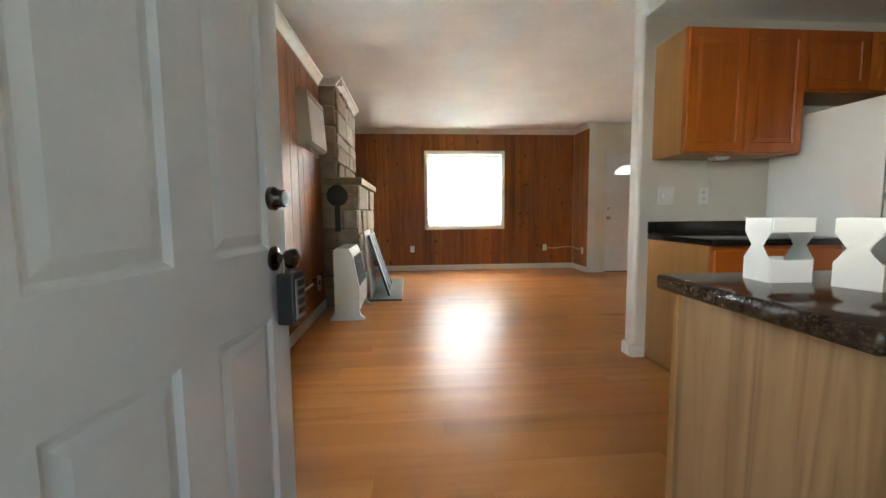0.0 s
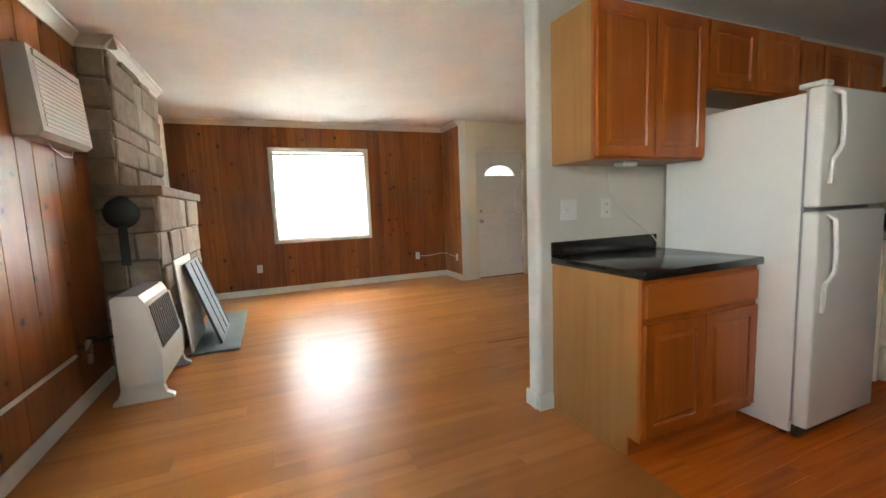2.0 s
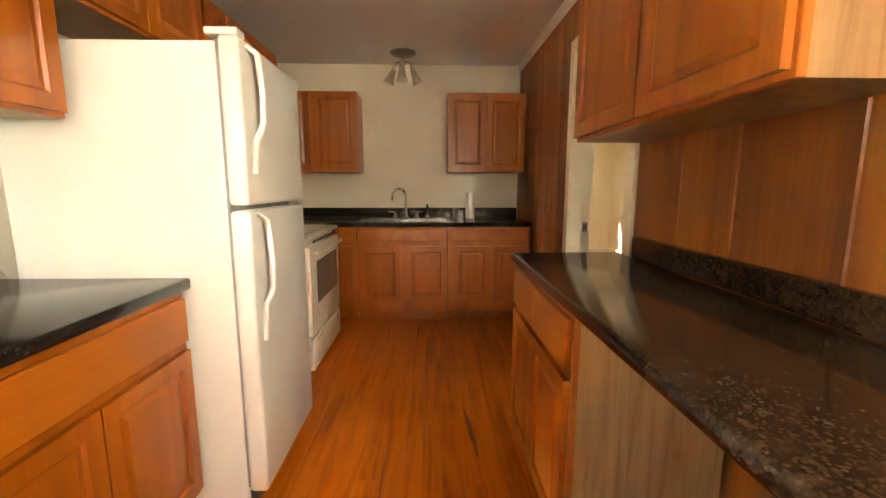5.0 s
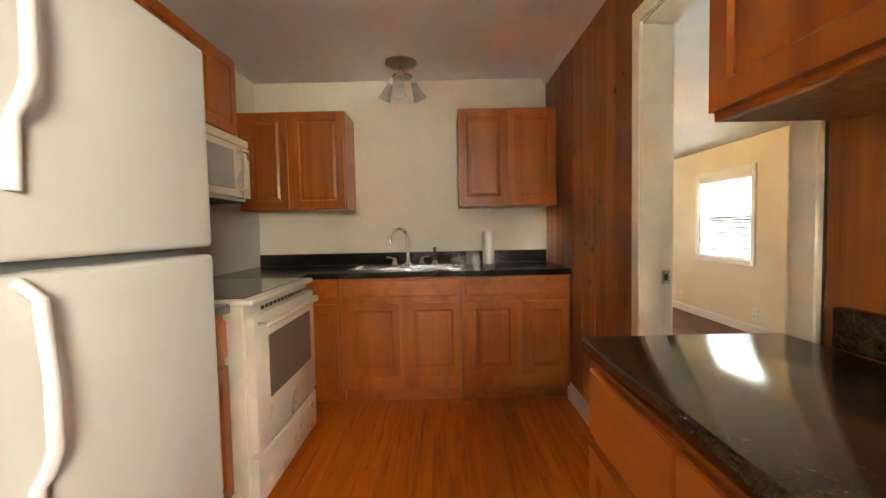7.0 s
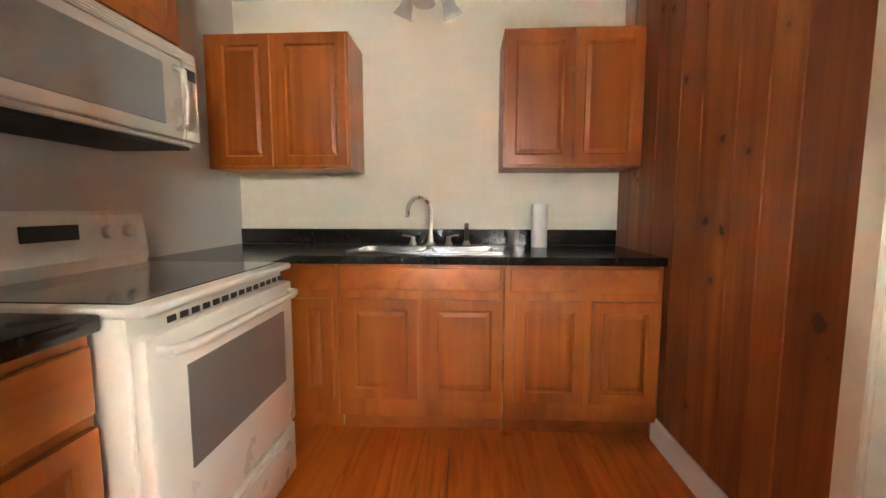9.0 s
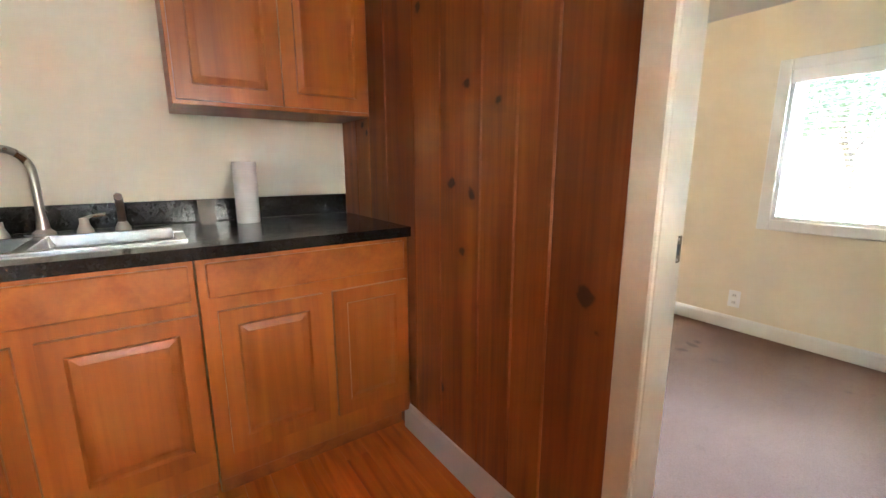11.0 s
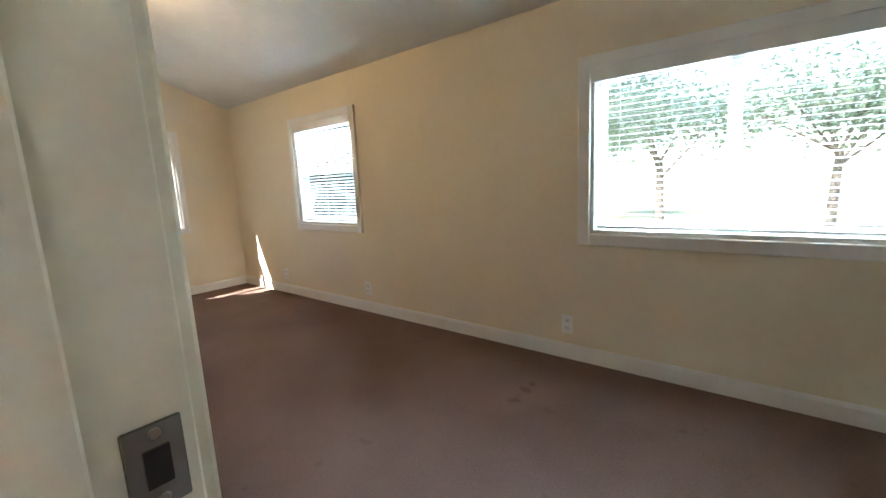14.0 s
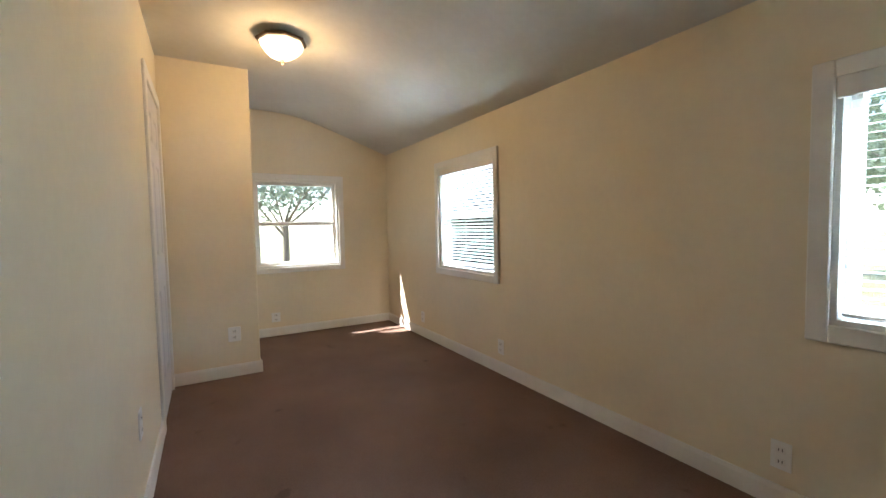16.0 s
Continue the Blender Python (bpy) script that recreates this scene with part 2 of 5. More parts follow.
SCREEN = plain("blue_grey_screen", (0.22, 0.28, 0.32), 0.55, vary=0.08, scale=12)
SLATE = plain("hearth_slate", (0.20, 0.235, 0.225), 0.55, vary=0.12, scale=5, bump_scale=25, bump_strength=0.3)
CARD = plain("white_card", (0.82, 0.82, 0.80), 0.55, vary=0.02)
CABLE = plain("white_cable", (0.75, 0.74, 0.70), 0.5)
ACBODY = plain("air_conditioner_plastic", (0.52, 0.50, 0.45), 0.5, vary=0.03)
HEATERW = plain("heater_enamel", (0.70, 0.68, 0.62), 0.4, vary=0.03)
GRILLE = plain("dark_grille", (0.035, 0.032, 0.03), 0.55)
PAPER = plain("paper_towel", (0.84, 0.83, 0.80), 0.9, vary=0.02, bump_scale=160, bump_strength=0.3)
BARK = plain("bark", (0.13, 0.10, 0.075), 0.9, vary=0.25, scale=9, bump_scale=30, bump_strength=0.8)
LAWN = plain("dry_lawn", (0.20, 0.19, 0.09), 0.95, vary=0.3, scale=0.6, bump_scale=40, bump_strength=0.6)
GRAVEL = plain("pale_drive", (0.42, 0.39, 0.34), 0.9, vary=0.12, scale=2.0, bump_scale=50, bump_strength=0.5)


def translucent(name, base, share):
    m, nt, nodes, links, b = nodes_of(name)
    b.inputs["Base Color"].default_value = (*base, 1)
    b.inputs["Roughness"].default_value = 0.45
    t = nodes.new("ShaderNodeBsdfTranslucent")
    t.inputs[0].default_value = (*base, 1)
    mx = nodes.new("ShaderNodeMixShader")
    mx.inputs[0].default_value = share
    links.new(b.outputs[0], mx.inputs[1])
    links.new(t.outputs[0], mx.inputs[2])
    links.new(mx.outputs[0], nodes["Material Output"].inputs[0])
    return m


BLINDW = translucent("blind_slat", (0.85, 0.85, 0.82), 0.5)
FROST = translucent("frosted_pane", (0.9, 0.92, 0.95), 0.9)
LEAF = translucent("leaf", (0.13, 0.16, 0.10), 0.5)


def glass(name, rough=0.0, tint=(1, 1, 1)):
    m, nt, nodes, links, b = nodes_of(name)
    tr = nodes.new("ShaderNodeBsdfTransparent")
    tr.inputs[0].default_value = (*tint, 1)
    gl = nodes.new("ShaderNodeBsdfGlossy")
    gl.inputs["Roughness"].default_value = 0.02 + rough
    fr = nodes.new("ShaderNodeFresnel")
    mx = nodes.new("ShaderNodeMixShader")
    links.new(fr.outputs[0], mx.inputs[0])
    links.new(tr.outputs[0], mx.inputs[1])
    links.new(gl.outputs[0], mx.inputs[2])
    links.new(mx.outputs[0], nodes["Material Output"].inputs[0])
    return m


GLASS = glass("window_glass", 0, (0.95, 0.97, 0.97))


def frosted(name, base, glow):
    """Lamp glass; glow above zero where the lamp behind it is lit."""
    m, nt, nodes, links, b = nodes_of(name)
    b.inputs["Base Color"].default_value = (*base, 1)
    b.inputs["Roughness"].default_value = 0.2
    b.inputs["Transmission Weight"].default_value = 0.75
    b.inputs["Emission Color"].default_value = (1.0, 0.72, 0.40, 1)
    b.inputs["Emission Strength"].default_value = glow
    return m


def thin_glass(name, tint, share):
    m, nt, nodes, links, b = nodes_of(name)
    b.inputs["Base Color"].default_value = (*tint, 1)
    b.inputs["Roughness"].default_value = 0.12
    tr = nodes.new("ShaderNodeBsdfTransparent")
    mx = nodes.new("ShaderNodeMixShader")
    mx.inputs[0].default_value = share
    links.new(tr.outputs[0], mx.inputs[1])
    links.new(b.outputs[0], mx.inputs[2])
    links.new(mx.outputs[0], nodes["Material Output"].inputs[0])
    return m


SHADE = thin_glass("clear_shade_glass", (0.62, 0.60, 0.57), 0.28)
LIT = frosted("lit_bowl_glass", (0.85, 0.62, 0.34), 0.3)


def stone_material():
    m, nt, nodes, links, b = nodes_of("fireplace_stone")
    v = coords(nt, (1, 1, 1), 9.0)
    info = nt.nodes.new("ShaderNodeObjectInfo")
    tone = ramp(nt, info.outputs["Random"], [(0.0, (0.24, 0.185, 0.13)), (0.35, (0.40, 0.33, 0.25)), (0.7, (0.33, 0.27, 0.20)), (1.0, (0.46, 0.40, 0.32))])
    n = noise_of(nt, v, 9.0, 6, 0.65)
    c = mix(nt, 0.55, tone, ramp(nt, n, [(0.3, (0.35, 0.33, 0.30)), (0.7, (1, 0.98, 0.95))]), "MULTIPLY")
    links.new(c, b.inputs["Base Color"])
    b.inputs["Roughness"].default_value = 0.85
    bump(nt, b, n, 0.7, 0.01)
    return m


STONE = stone_material()
MORTAR = plain("mortar", (0.20, 0.17, 0.135), 0.95, vary=0.15, scale=15, bump_scale=90, bump_strength=0.5)

# ---- mesh helpers ----
PLACE = {}


def thing(name, m, label, category, group="", kind=""):
    ob = new(name)
    ob.empty_display_size = 0.1
    ob.matrix_basis = m
    PLACE[ob] = m
    return tagged(ob, label, category, group, kind)


def root(ob):
    while ob.parent:
        ob = ob.parent
    return ob


def finish(name, bm, material, smooth=False):
    bmesh.ops.recalc_face_normals(bm, faces=bm.faces[:])
    me = bpy.data.meshes.new(name)
    bm.to_mesh(me)
    bm.free()
    if smooth:
        for p in me.polygons:
            p.use_smooth = True
        me.set_sharp_from_angle(angle=radians(38))
    me.materials.append(material)
    return me


def part(name, bm, material, parent, label="", world_place=False, smooth=False):
    """One mesh under a thing or part, in the thing's own frame (or in the world's)."""
    r = root(parent)
    if world_place and r in PLACE:
        bm.transform(PLACE[r].inverted())
    ob = new(name, finish(name, bm, material, smooth))
    ob.parent = parent
    if label:
        ob["label"] = label
    return ob


def lone(name, bm, material, label, category, group="", kind="", smooth=False):
    """A thing of one mesh, built at its place in the world."""
    return tagged(new(name, finish(name, bm, material, smooth)), label, category, group, kind)


def box(bm, x0, x1, y0, y1, z0, z1, bevel=0.0, seg=1):
    vs = [bm.verts.new(p) for p in ((x0, y0, z0), (x1, y0, z0), (x1, y1, z0), (x0, y1, z0), (x0, y0, z1), (x1, y0, z1), (x1, y1, z1), (x0, y1, z1))]
    fs = [bm.faces.new([vs[i] for i in q]) for q in ((3, 2, 1, 0), (4, 5, 6, 7), (0, 1, 5, 4), (1, 2, 6, 5), (2, 3, 7, 6), (3, 0, 4, 7))]
    if bevel:
        es = {e for f in fs for e in f.edges}
        bmesh.ops.bevel(bm, geom=list(es), offset=bevel, segments=seg, affect="EDGES", profile=0.5)
    return bm


def slab(*a, bevel=0.0, seg=1):
    return box(bmesh.new(), *a, bevel=bevel, seg=seg)


def cyl(bm, p, q, r0, r1=None, n=16, caps=True):
    """A round bar from p to q."""
    p, q = Vector(p), Vector(q)
    r1 = r0 if r1 is None else r1
    t = (q - p).normalized()
    u = t.orthogonal().normalized()
    w = t.cross(u)
    a = [bm.verts.new(p + r0 * (math.cos(2 * math.pi * k / n) * u + math.sin(2 * math.pi * k / n) * w)) for k in range(n)]
    b = [bm.verts.new(q + r1 * (math.cos(2 * math.pi * k / n) * u + math.sin(2 * math.pi * k / n) * w)) for k in range(n)]
    for k in range(n):
        bm.faces.new((a[k], a[(k + 1) % n], b[(k + 1) % n], b[k]))
    if caps:
        bm.faces.new(a[::-1])
        bm.faces.new(b)
    return bm


def tube(bm, pts, r, n=10):
    """A bent bar of even thickness through points."""
    pts = [Vector(p) for p in pts]
    ups, u = [], None
    rings = []
    for i, p in enumerate(pts):
        t = (pts[min(i + 1, len(pts) - 1)] - pts[max(i - 1, 0)]).normalized()
        u = t.orthogonal().normalized() if u is None else (u - u.dot(t) * t).normalized()
        w = t.cross(u)
        rings.append([bm.verts.new(p + r * (math.cos(2 * math.pi * k / n) * u + math.sin(2 * math.pi * k / n) * w)) for k in range(n)])
    for a, b in zip(rings, rings[1:]):
        for k in range(n):
            bm.faces.new((a[k], a[(k + 1) % n], b[(k + 1) % n], b[k]))
    bm.faces.new(rings[0][::-1])
    bm.faces.new(rings[-1])
    return bm


def lathe(bm, profile, centre=(0, 0, 0), axis="z", n=24):
    """A turned body: profile of (radius, height) round an axis through centre."""
    c = Vector(centre)
    ax = {"x": (Vector((0, 1, 0)), Vector((0, 0, 1)), Vector((1, 0, 0))), "y": (Vector((0, 0, 1)), Vector((1, 0, 0)), Vector((0, 1, 0))), "z": (Vector((1, 0, 0)), Vector((0, 1, 0)), Vector((0, 0, 1)))}[axis]
    rings = []
    for r, h in profile:
        rings.append([bm.verts.new(c + ax[2] * h + max(r, 1e-4) * (math.cos(2 * math.pi * k / n) * ax[0] + math.sin(2 * math.pi * k / n) * ax[1])) for k in range(n)])
    for a, b in zip(rings, rings[1:]):
        for k in range(n):
            bm.faces.new((a[k], a[(k + 1) % n], b[(k + 1) % n], b[k]))
    bm.faces.new(rings[0][::-1])
    bm.faces.new(rings[-1])
    return bm


def extrude_profile(bm, profile, path0, path1, across, up=Vector((0, 0, 1))):
    """A straight moulding: profile of (out, up) swept from path0 to path1."""
    p0, p1, o = Vector(path0), Vector(path1), Vector(across)
    a = [bm.verts.new(p0 + o * x + up * z) for x, z in profile]
    b = [bm.verts.new(p1 + o * x + up * z) for x, z in profile]
    n = len(profile)
    for k in range(n):
        bm.faces.new((a[k], a[(k + 1) % n], b[(k + 1) % n], b[k]))
    bm.faces.new(a[::-1])
    bm.faces.new(b)
    return bm


def panelled(w, h, t, panels, groove=0.012, rim=0.022, raised=0.006, both=True):
    """A leaf x 0..w, y 0..t, z 0..h with raised panels (x0, x1, z0, z1) let into its faces."""
    bm = bmesh.new()
    xs = sorted({0.0, w, *(v for p in panels for v in p[:2])})
    zs = sorted({0.0, h, *(v for p in panels for v in p[2:])})
    grids = []
    for y in ((0.0, t)):
        g = {(i, k): bm.verts.new((x, y, z)) for i, x in enumerate(xs) for k, z in enumerate(zs)}
        grids.append(g)
        picks = []
        for i in range(len(xs) - 1):
            for k in range(len(zs) - 1):
                q = (g[i, k], g[i + 1, k], g[i + 1, k + 1], g[i, k + 1])
                f = bm.faces.new(q if y == 0 else q[::-1])
                cx, cz = (xs[i] + xs[i + 1]) / 2, (zs[k] + zs[k + 1]) / 2
                if any(a < cx < b and c < cz < d for a, b, c, d in panels) and (y == 0 or both):
                    picks.append(f)
        grids.append(picks)
    a, b = grids[0], grids[2]
    nx, nz = len(xs) - 1, len(zs) - 1
    for i in range(nx):
        bm.faces.new((a[i, 0], b[i, 0], b[i + 1, 0], a[i + 1, 0]))
        bm.faces.new((a[i, nz], a[i + 1, nz], b[i + 1, nz], b[i, nz]))
    for k in range(nz):
        bm.faces.new((a[0, k], a[0, k + 1], b[0, k + 1], b[0, k]))
        bm.faces.new((a[nx, k], b[nx, k], b[nx, k + 1], a[nx, k + 1]))
    bm.normal_update()
    for picks in (grids[1], grids[3]):
        for f in picks:
            bmesh.ops.inset_individual(bm, faces=[f], thickness=groove, depth=-0.009)
            bmesh.ops.inset_individual(bm, faces=[f], thickness=groove * 0.5, depth=0.0)
            bmesh.ops.inset_individual(bm, faces=[f], thickness=rim, depth=raised)
    return bm


def wall_with_holes(name, lo, hi, holes, along, material, label):
    """A wall block from corner lo to corner hi, with holes (a0, a1, z0, z1) cut through along its run (0 for x, 1 for y)."""
    bm = bmesh.new()
    a_lo, a_hi = lo[along], hi[along]
    cuts = sorted({a_lo, a_hi, *(v for h in holes for v in h[:2])})
    zs = sorted({lo[2], hi[2], *(v for h in holes for v in h[2:])})
    other = 1 - along
    g = {}

    def vert(i, k, s):
        if (i, k, s) not in g:
            p = [0, 0, zs[k]]
            p[along], p[other] = cuts[i], (lo, hi)[s][other]
            g[i, k, s] = bm.verts.new(p)
        return g[i, k, s]

    def solid(i, k):
        if not (0 <= i < len(cuts) - 1 and 0 <= k < len(zs) - 1):
            return False
        c, z = (cuts[i] + cuts[i + 1]) / 2, (zs[k] + zs[k + 1]) / 2
        return not any(h[0] < c < h[1] and h[2] < z < h[3] for h in holes)

    for i in range(len(cuts) - 1):
        for k in range(len(zs) - 1):
            if not solid(i, k):
                continue
            for s in (0, 1):
                bm.faces.new((vert(i, k, s), vert(i + 1, k, s), vert(i + 1, k + 1, s), vert(i, k + 1, s)))
            for di, dk, q in ((-1, 0, ((0, 0), (0, 1))), (1, 0, ((1, 0), (1, 1))), (0, -1, ((0, 0), (1, 0))), (0, 1, ((0, 1), (1, 1)))):
                if not solid(i + di, k + dk):
                    (a, b), (c, d) = q
                    bm.faces.new((vert(i + a, k + b, 0), vert(i + c, k + d, 0), vert(i + c, k + d, 1), vert(i + a, k + b, 1)))
    return lone(name, bm, material, label, "wall", kind="structure")

# ---- the setting ----
LIV_C, KIT_C, DOOR_Y, FAR_Y = 2.52, 2.375, 7.30, 7.95
EAST, NORTH_K, SOUTH_K = 6.30, 3.31, 0.96
BED_N, BED_S, BED_E, BED_C = 0.83, -1.38, 9.35, 2.44
ENTRY = (0.49, 1.60, 0.0, 2.06)
BEDDOOR = (3.905, 4.708, 0.0, 2.03)
LWIN = (1.285, 2.652, 0.785, 2.10)
WWIN = (2.35, 3.635, 0.795, 2.15)
BW1 = (3.92, 5.185, 0.80, 1.675)
BW2 = (7.175, 8.04, 0.79, 1.725)
BW3 = (-0.775, 0.12, 0.77, 1.72)
FDOOR = (4.30, 5.15, 0.0, 2.06)

lone("ground", slab(-150, 150, -150, 150, -0.6, -0.16), LAWN, "dry pale lawn round the house", "ground", kind="structure")
bm = slab(-0.12, 6.42, 0.83, 8.07, -0.15, -0.012)
lone("subfloor", bm, MORTAR, "bare boards under the wooden floor", "floor", kind="structure")
floor_bed = lone("floor_bedroom", slab(3.84, 9.47, -1.5, 0.83, -0.15, 0.03), CARPET, "brown worn carpet with faint stains", "floor", kind="structure")
lone("doorstep", slab(0.2, 1.95, -0.9, 0.83, -0.16, -0.02, bevel=0.01), GRAVEL, "pale concrete step outside the entry door", "step", kind="structure")

wall_with_holes("wall_west", (-0.12, 0.83, -0.15), (-0.012, 8.07, 2.7), [WWIN], 1, STUCCO, "outer wall behind the pine boards")
wall_with_holes("wall_north", (-0.012, FAR_Y + 0.012, -0.15), (4.10, 8.07, 2.7), [LWIN], 0, STUCCO, "outer wall behind the pine boards")
lone("wall_return", slab(4.002, 4.10, DOOR_Y, FAR_Y + 0.012, -0.15, 2.6), CREAM, "short wall beside the front door", "wall", kind="structure")
wall_with_holes("wall_front", (4.10, DOOR_Y, -0.15), (6.42, DOOR_Y + 0.12, 2.7), [FDOOR], 0, CREAM, "cream painted wall round the front door")
lone("wall_east", slab(EAST, 6.42, 0.96, DOOR_Y, -0.15, 2.7), CREAM, "cream painted wall behind the sink", "wall", kind="structure")
bm = bmesh.new()
box(bm, 2.60, EAST, NORTH_K, 3.43, -0.012, LIV_C)
cyl(bm, (2.60, 3.34, -0.012), (2.60, 3.34, LIV_C), 0.03, n=20)
cyl(bm, (2.60, 3.40, -0.012), (2.60, 3.40, LIV_C), 0.03, n=20)
box(bm, 2.57, 2.60, 3.34, 3.40, -0.012, LIV_C)
lone("wall_partition", bm, GREY_WALL, "pale painted stub wall with rounded corners", "wall", kind="structure", smooth=True)
wall_with_holes("wall_south", (-0.12, BED_N, -0.15), (EAST, 0.948, 2.7), [ENTRY, BEDDOOR], 0, BED_CREAM, "wall between the bedroom and the kitchen")
wall_with_holes("wall_bedroom_north", (EAST, BED_N, -0.15), (8.214, 0.96, 2.7), [(7.44, 8.14, 0.0, 2.05)], 0, BED_CREAM, "cream painted bedroom wall")
lone("wall_closet", slab(8.214, 9.47, 0.225, 0.96, -0.15, 2.7, bevel=0.006), BED_CREAM, "cream painted closet corner in the bedroom", "wall", kind="structure")
wall_with_holes("wall_bedroom_south", (2.08, -1.5, -0.15), (9.47, BED_S, 2.5), [BW1, BW2], 0, BED_CREAM, "cream painted bedroom wall with two windows")
wall_with_holes("wall_bedroom_east", (BED_E, BED_S, -0.15), (9.47, 0.225, 2.7), [BW3], 1, BED_CREAM, "cream painted bedroom end wall")
lone("wall_bedroom_west", slab(2.08, 2.2, BED_S, BED_N, -0.15, 2.5), BED_CREAM, "cream painted wall beyond the open door", "wall", kind="structure")

lone("ceiling_living", slab(-0.2, 6.5, 0.75, 8.15, LIV_C, 2.72), CEIL, "white textured plaster ceiling", "ceiling", kind="structure")
lone("ceiling_kitchen", slab(2.60, EAST, 0.948, NORTH_K, KIT_C, LIV_C), CEIL, "dull white kitchen ceiling", "ceiling", kind="structure")
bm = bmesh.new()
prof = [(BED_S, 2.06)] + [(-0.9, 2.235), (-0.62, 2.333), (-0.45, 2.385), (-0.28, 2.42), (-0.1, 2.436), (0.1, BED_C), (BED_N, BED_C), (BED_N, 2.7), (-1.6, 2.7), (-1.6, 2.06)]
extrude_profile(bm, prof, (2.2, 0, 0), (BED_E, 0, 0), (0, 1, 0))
lone("ceiling_bedroom", bm, BED_CEIL_DIM, "white ceiling sloping down to the window wall", "ceiling", kind="structure", smooth=True)
lone("roof", slab(-0.5, 6.9, 1.1, 8.3, 2.73, 2.86), STUCCO, "flat roof over the living room and kitchen", "roof", kind="structure")
# unseen slab, added to dim the sky's light on entry door and end panel
lone("roof_entry", slab(-0.9, 1.7, -1.3, 1.1, 2.32, 2.45), STUCCO, "unseen low roof added to cut the sky's light at the entry door", "roof", kind="structure")
# east overhang, unseen, is drawn out to trim the sun patch from window_5
lone("roof_bedroom", slab(1.7, 9.88, -1.9, 1.1, 2.72, 2.85), STUCCO, "flat roof over the bedroom", "roof", kind="structure")
# unseen slab, added to block direct sun at the living room window
lone("roof_porch", slab(-0.5, 4.1, 8.3, 11.2, 2.73, 2.83), STUCCO, "unseen roof added to keep the sun off the living room window", "roof", kind="structure")

BASE = [(0, 0), (0.014, 0), (0.014, 0.075), (0.008, 0.092), (0, 0.092)]


def skirting(name, a, b, out, label="white painted skirting board", tall=1.0):
    bm = bmesh.new()
    extrude_profile(bm, [(d, h * tall) for d, h in BASE], a, b, out)
    return lone(name, bm, WHITE, label, "baseboard", kind="structure")


skirting("baseboard_west", (0, 0.96, 0), (0, 5.2, 0), (1, 0, 0))
skirting("baseboard_far", (0.0, FAR_Y, 0), (3.99, FAR_Y, 0), (0, -1, 0))
skirting("baseboard_return", (3.99, FAR_Y - 0.014, 0), (3.99, DOOR_Y, 0), (-1, 0, 0))
skirting("baseboard_front", (4.106, DOOR_Y, 0), (4.24, DOOR_Y, 0), (0, -1, 0))
skirting("baseboard_partition", (2.57, 3.325, 0), (2.57, 3.43, 0), (-1, 0, 0))
skirting("baseboard_partition_side", (2.56, 3.31, 0), (2.66, 3.31, 0), (0, -1, 0))
skirting("baseboard_kitchen", (4.744, SOUTH_K, 0), (5.70, SOUTH_K, 0), (0, 1, 0), tall=1.32)
skirting("baseboard_bedroom_south", (2.2, BED_S, 0.03), (BED_E, BED_S, 0.03), (0, 1, 0))
skirting("baseboard_bedroom_east", (BED_E, BED_S + 0.014, 0.03), (BED_E, 0.225, 0.03), (-1, 0, 0))
skirting("baseboard_closet", (8.214, 0.211, 0.03), (8.214, BED_N, 0.03), (-1, 0, 0))
skirting("baseboard_closet_side", (8.214, 0.225, 0.03), (BED_E - 0.014, 0.225, 0.03), (0, -1, 0))
skirting("baseboard_bedroom_north", (4.79, BED_N, 0.03), (7.36, BED_N, 0.03), (0, -1, 0))

CROWN = [(0, 0), (0.012, 0), (0.02, 0.018), (0.055, 0.055), (0.07, 0.062), (0.07, 0.085), (0, 0.085)]


def crown(name, a, b, out):
    bm = bmesh.new()
    extrude_profile(bm, CROWN, a, b, out)
    return lone(name, bm, WHITE, "white painted crown moulding", "crown moulding", kind="structure", smooth=True)


crown("trim_crown_west", (0, 0.96, LIV_C - 0.085), (0, 5.2, LIV_C - 0.085), (1, 0, 0))
crown("trim_crown_far", (0.0, FAR_Y, LIV_C - 0.085), (3.99, FAR_Y, LIV_C - 0.085), (0, -1, 0))
crown("trim_crown_return", (3.99, FAR_Y, LIV_C - 0.085), (3.99, DOOR_Y, LIV_C - 0.085), (-1, 0, 0))
crown("trim_crown_kitchen", (2.60, SOUTH_K, KIT_C - 0.06), (EAST, SOUTH_K, KIT_C - 0.06), (0, 0.5, 0))
lone("trim_corner_post", slab(3.985, 4.105, DOOR_Y - 0.018, DOOR_Y, 0, LIV_C, bevel=0.003), WHITE, "white painted corner board", "trim", kind="structure")


# ---- openings ----
def casing(name, x0, x1, z0, z1, w, t, y, side, material, sill=False):
    """Flat boards round an opening in a wall that runs along x; side is the way the face looks."""
    bm = bmesh.new()
    ya, yb = sorted((y, y + side * t))
    box(bm, x0 - w, x0, ya, yb, z0 - (w if sill else 0), z1 + w, bevel=0.004)
    box(bm, x1, x1 + w, ya, yb, z0 - (w if sill else 0), z1 + w, bevel=0.004)
    box(bm, x0, x1, ya, yb, z1, z1 + w, bevel=0.004)
    if sill:
        box(bm, x0, x1, ya, yb, z0 - w, z0, bevel=0.004)
    return bm


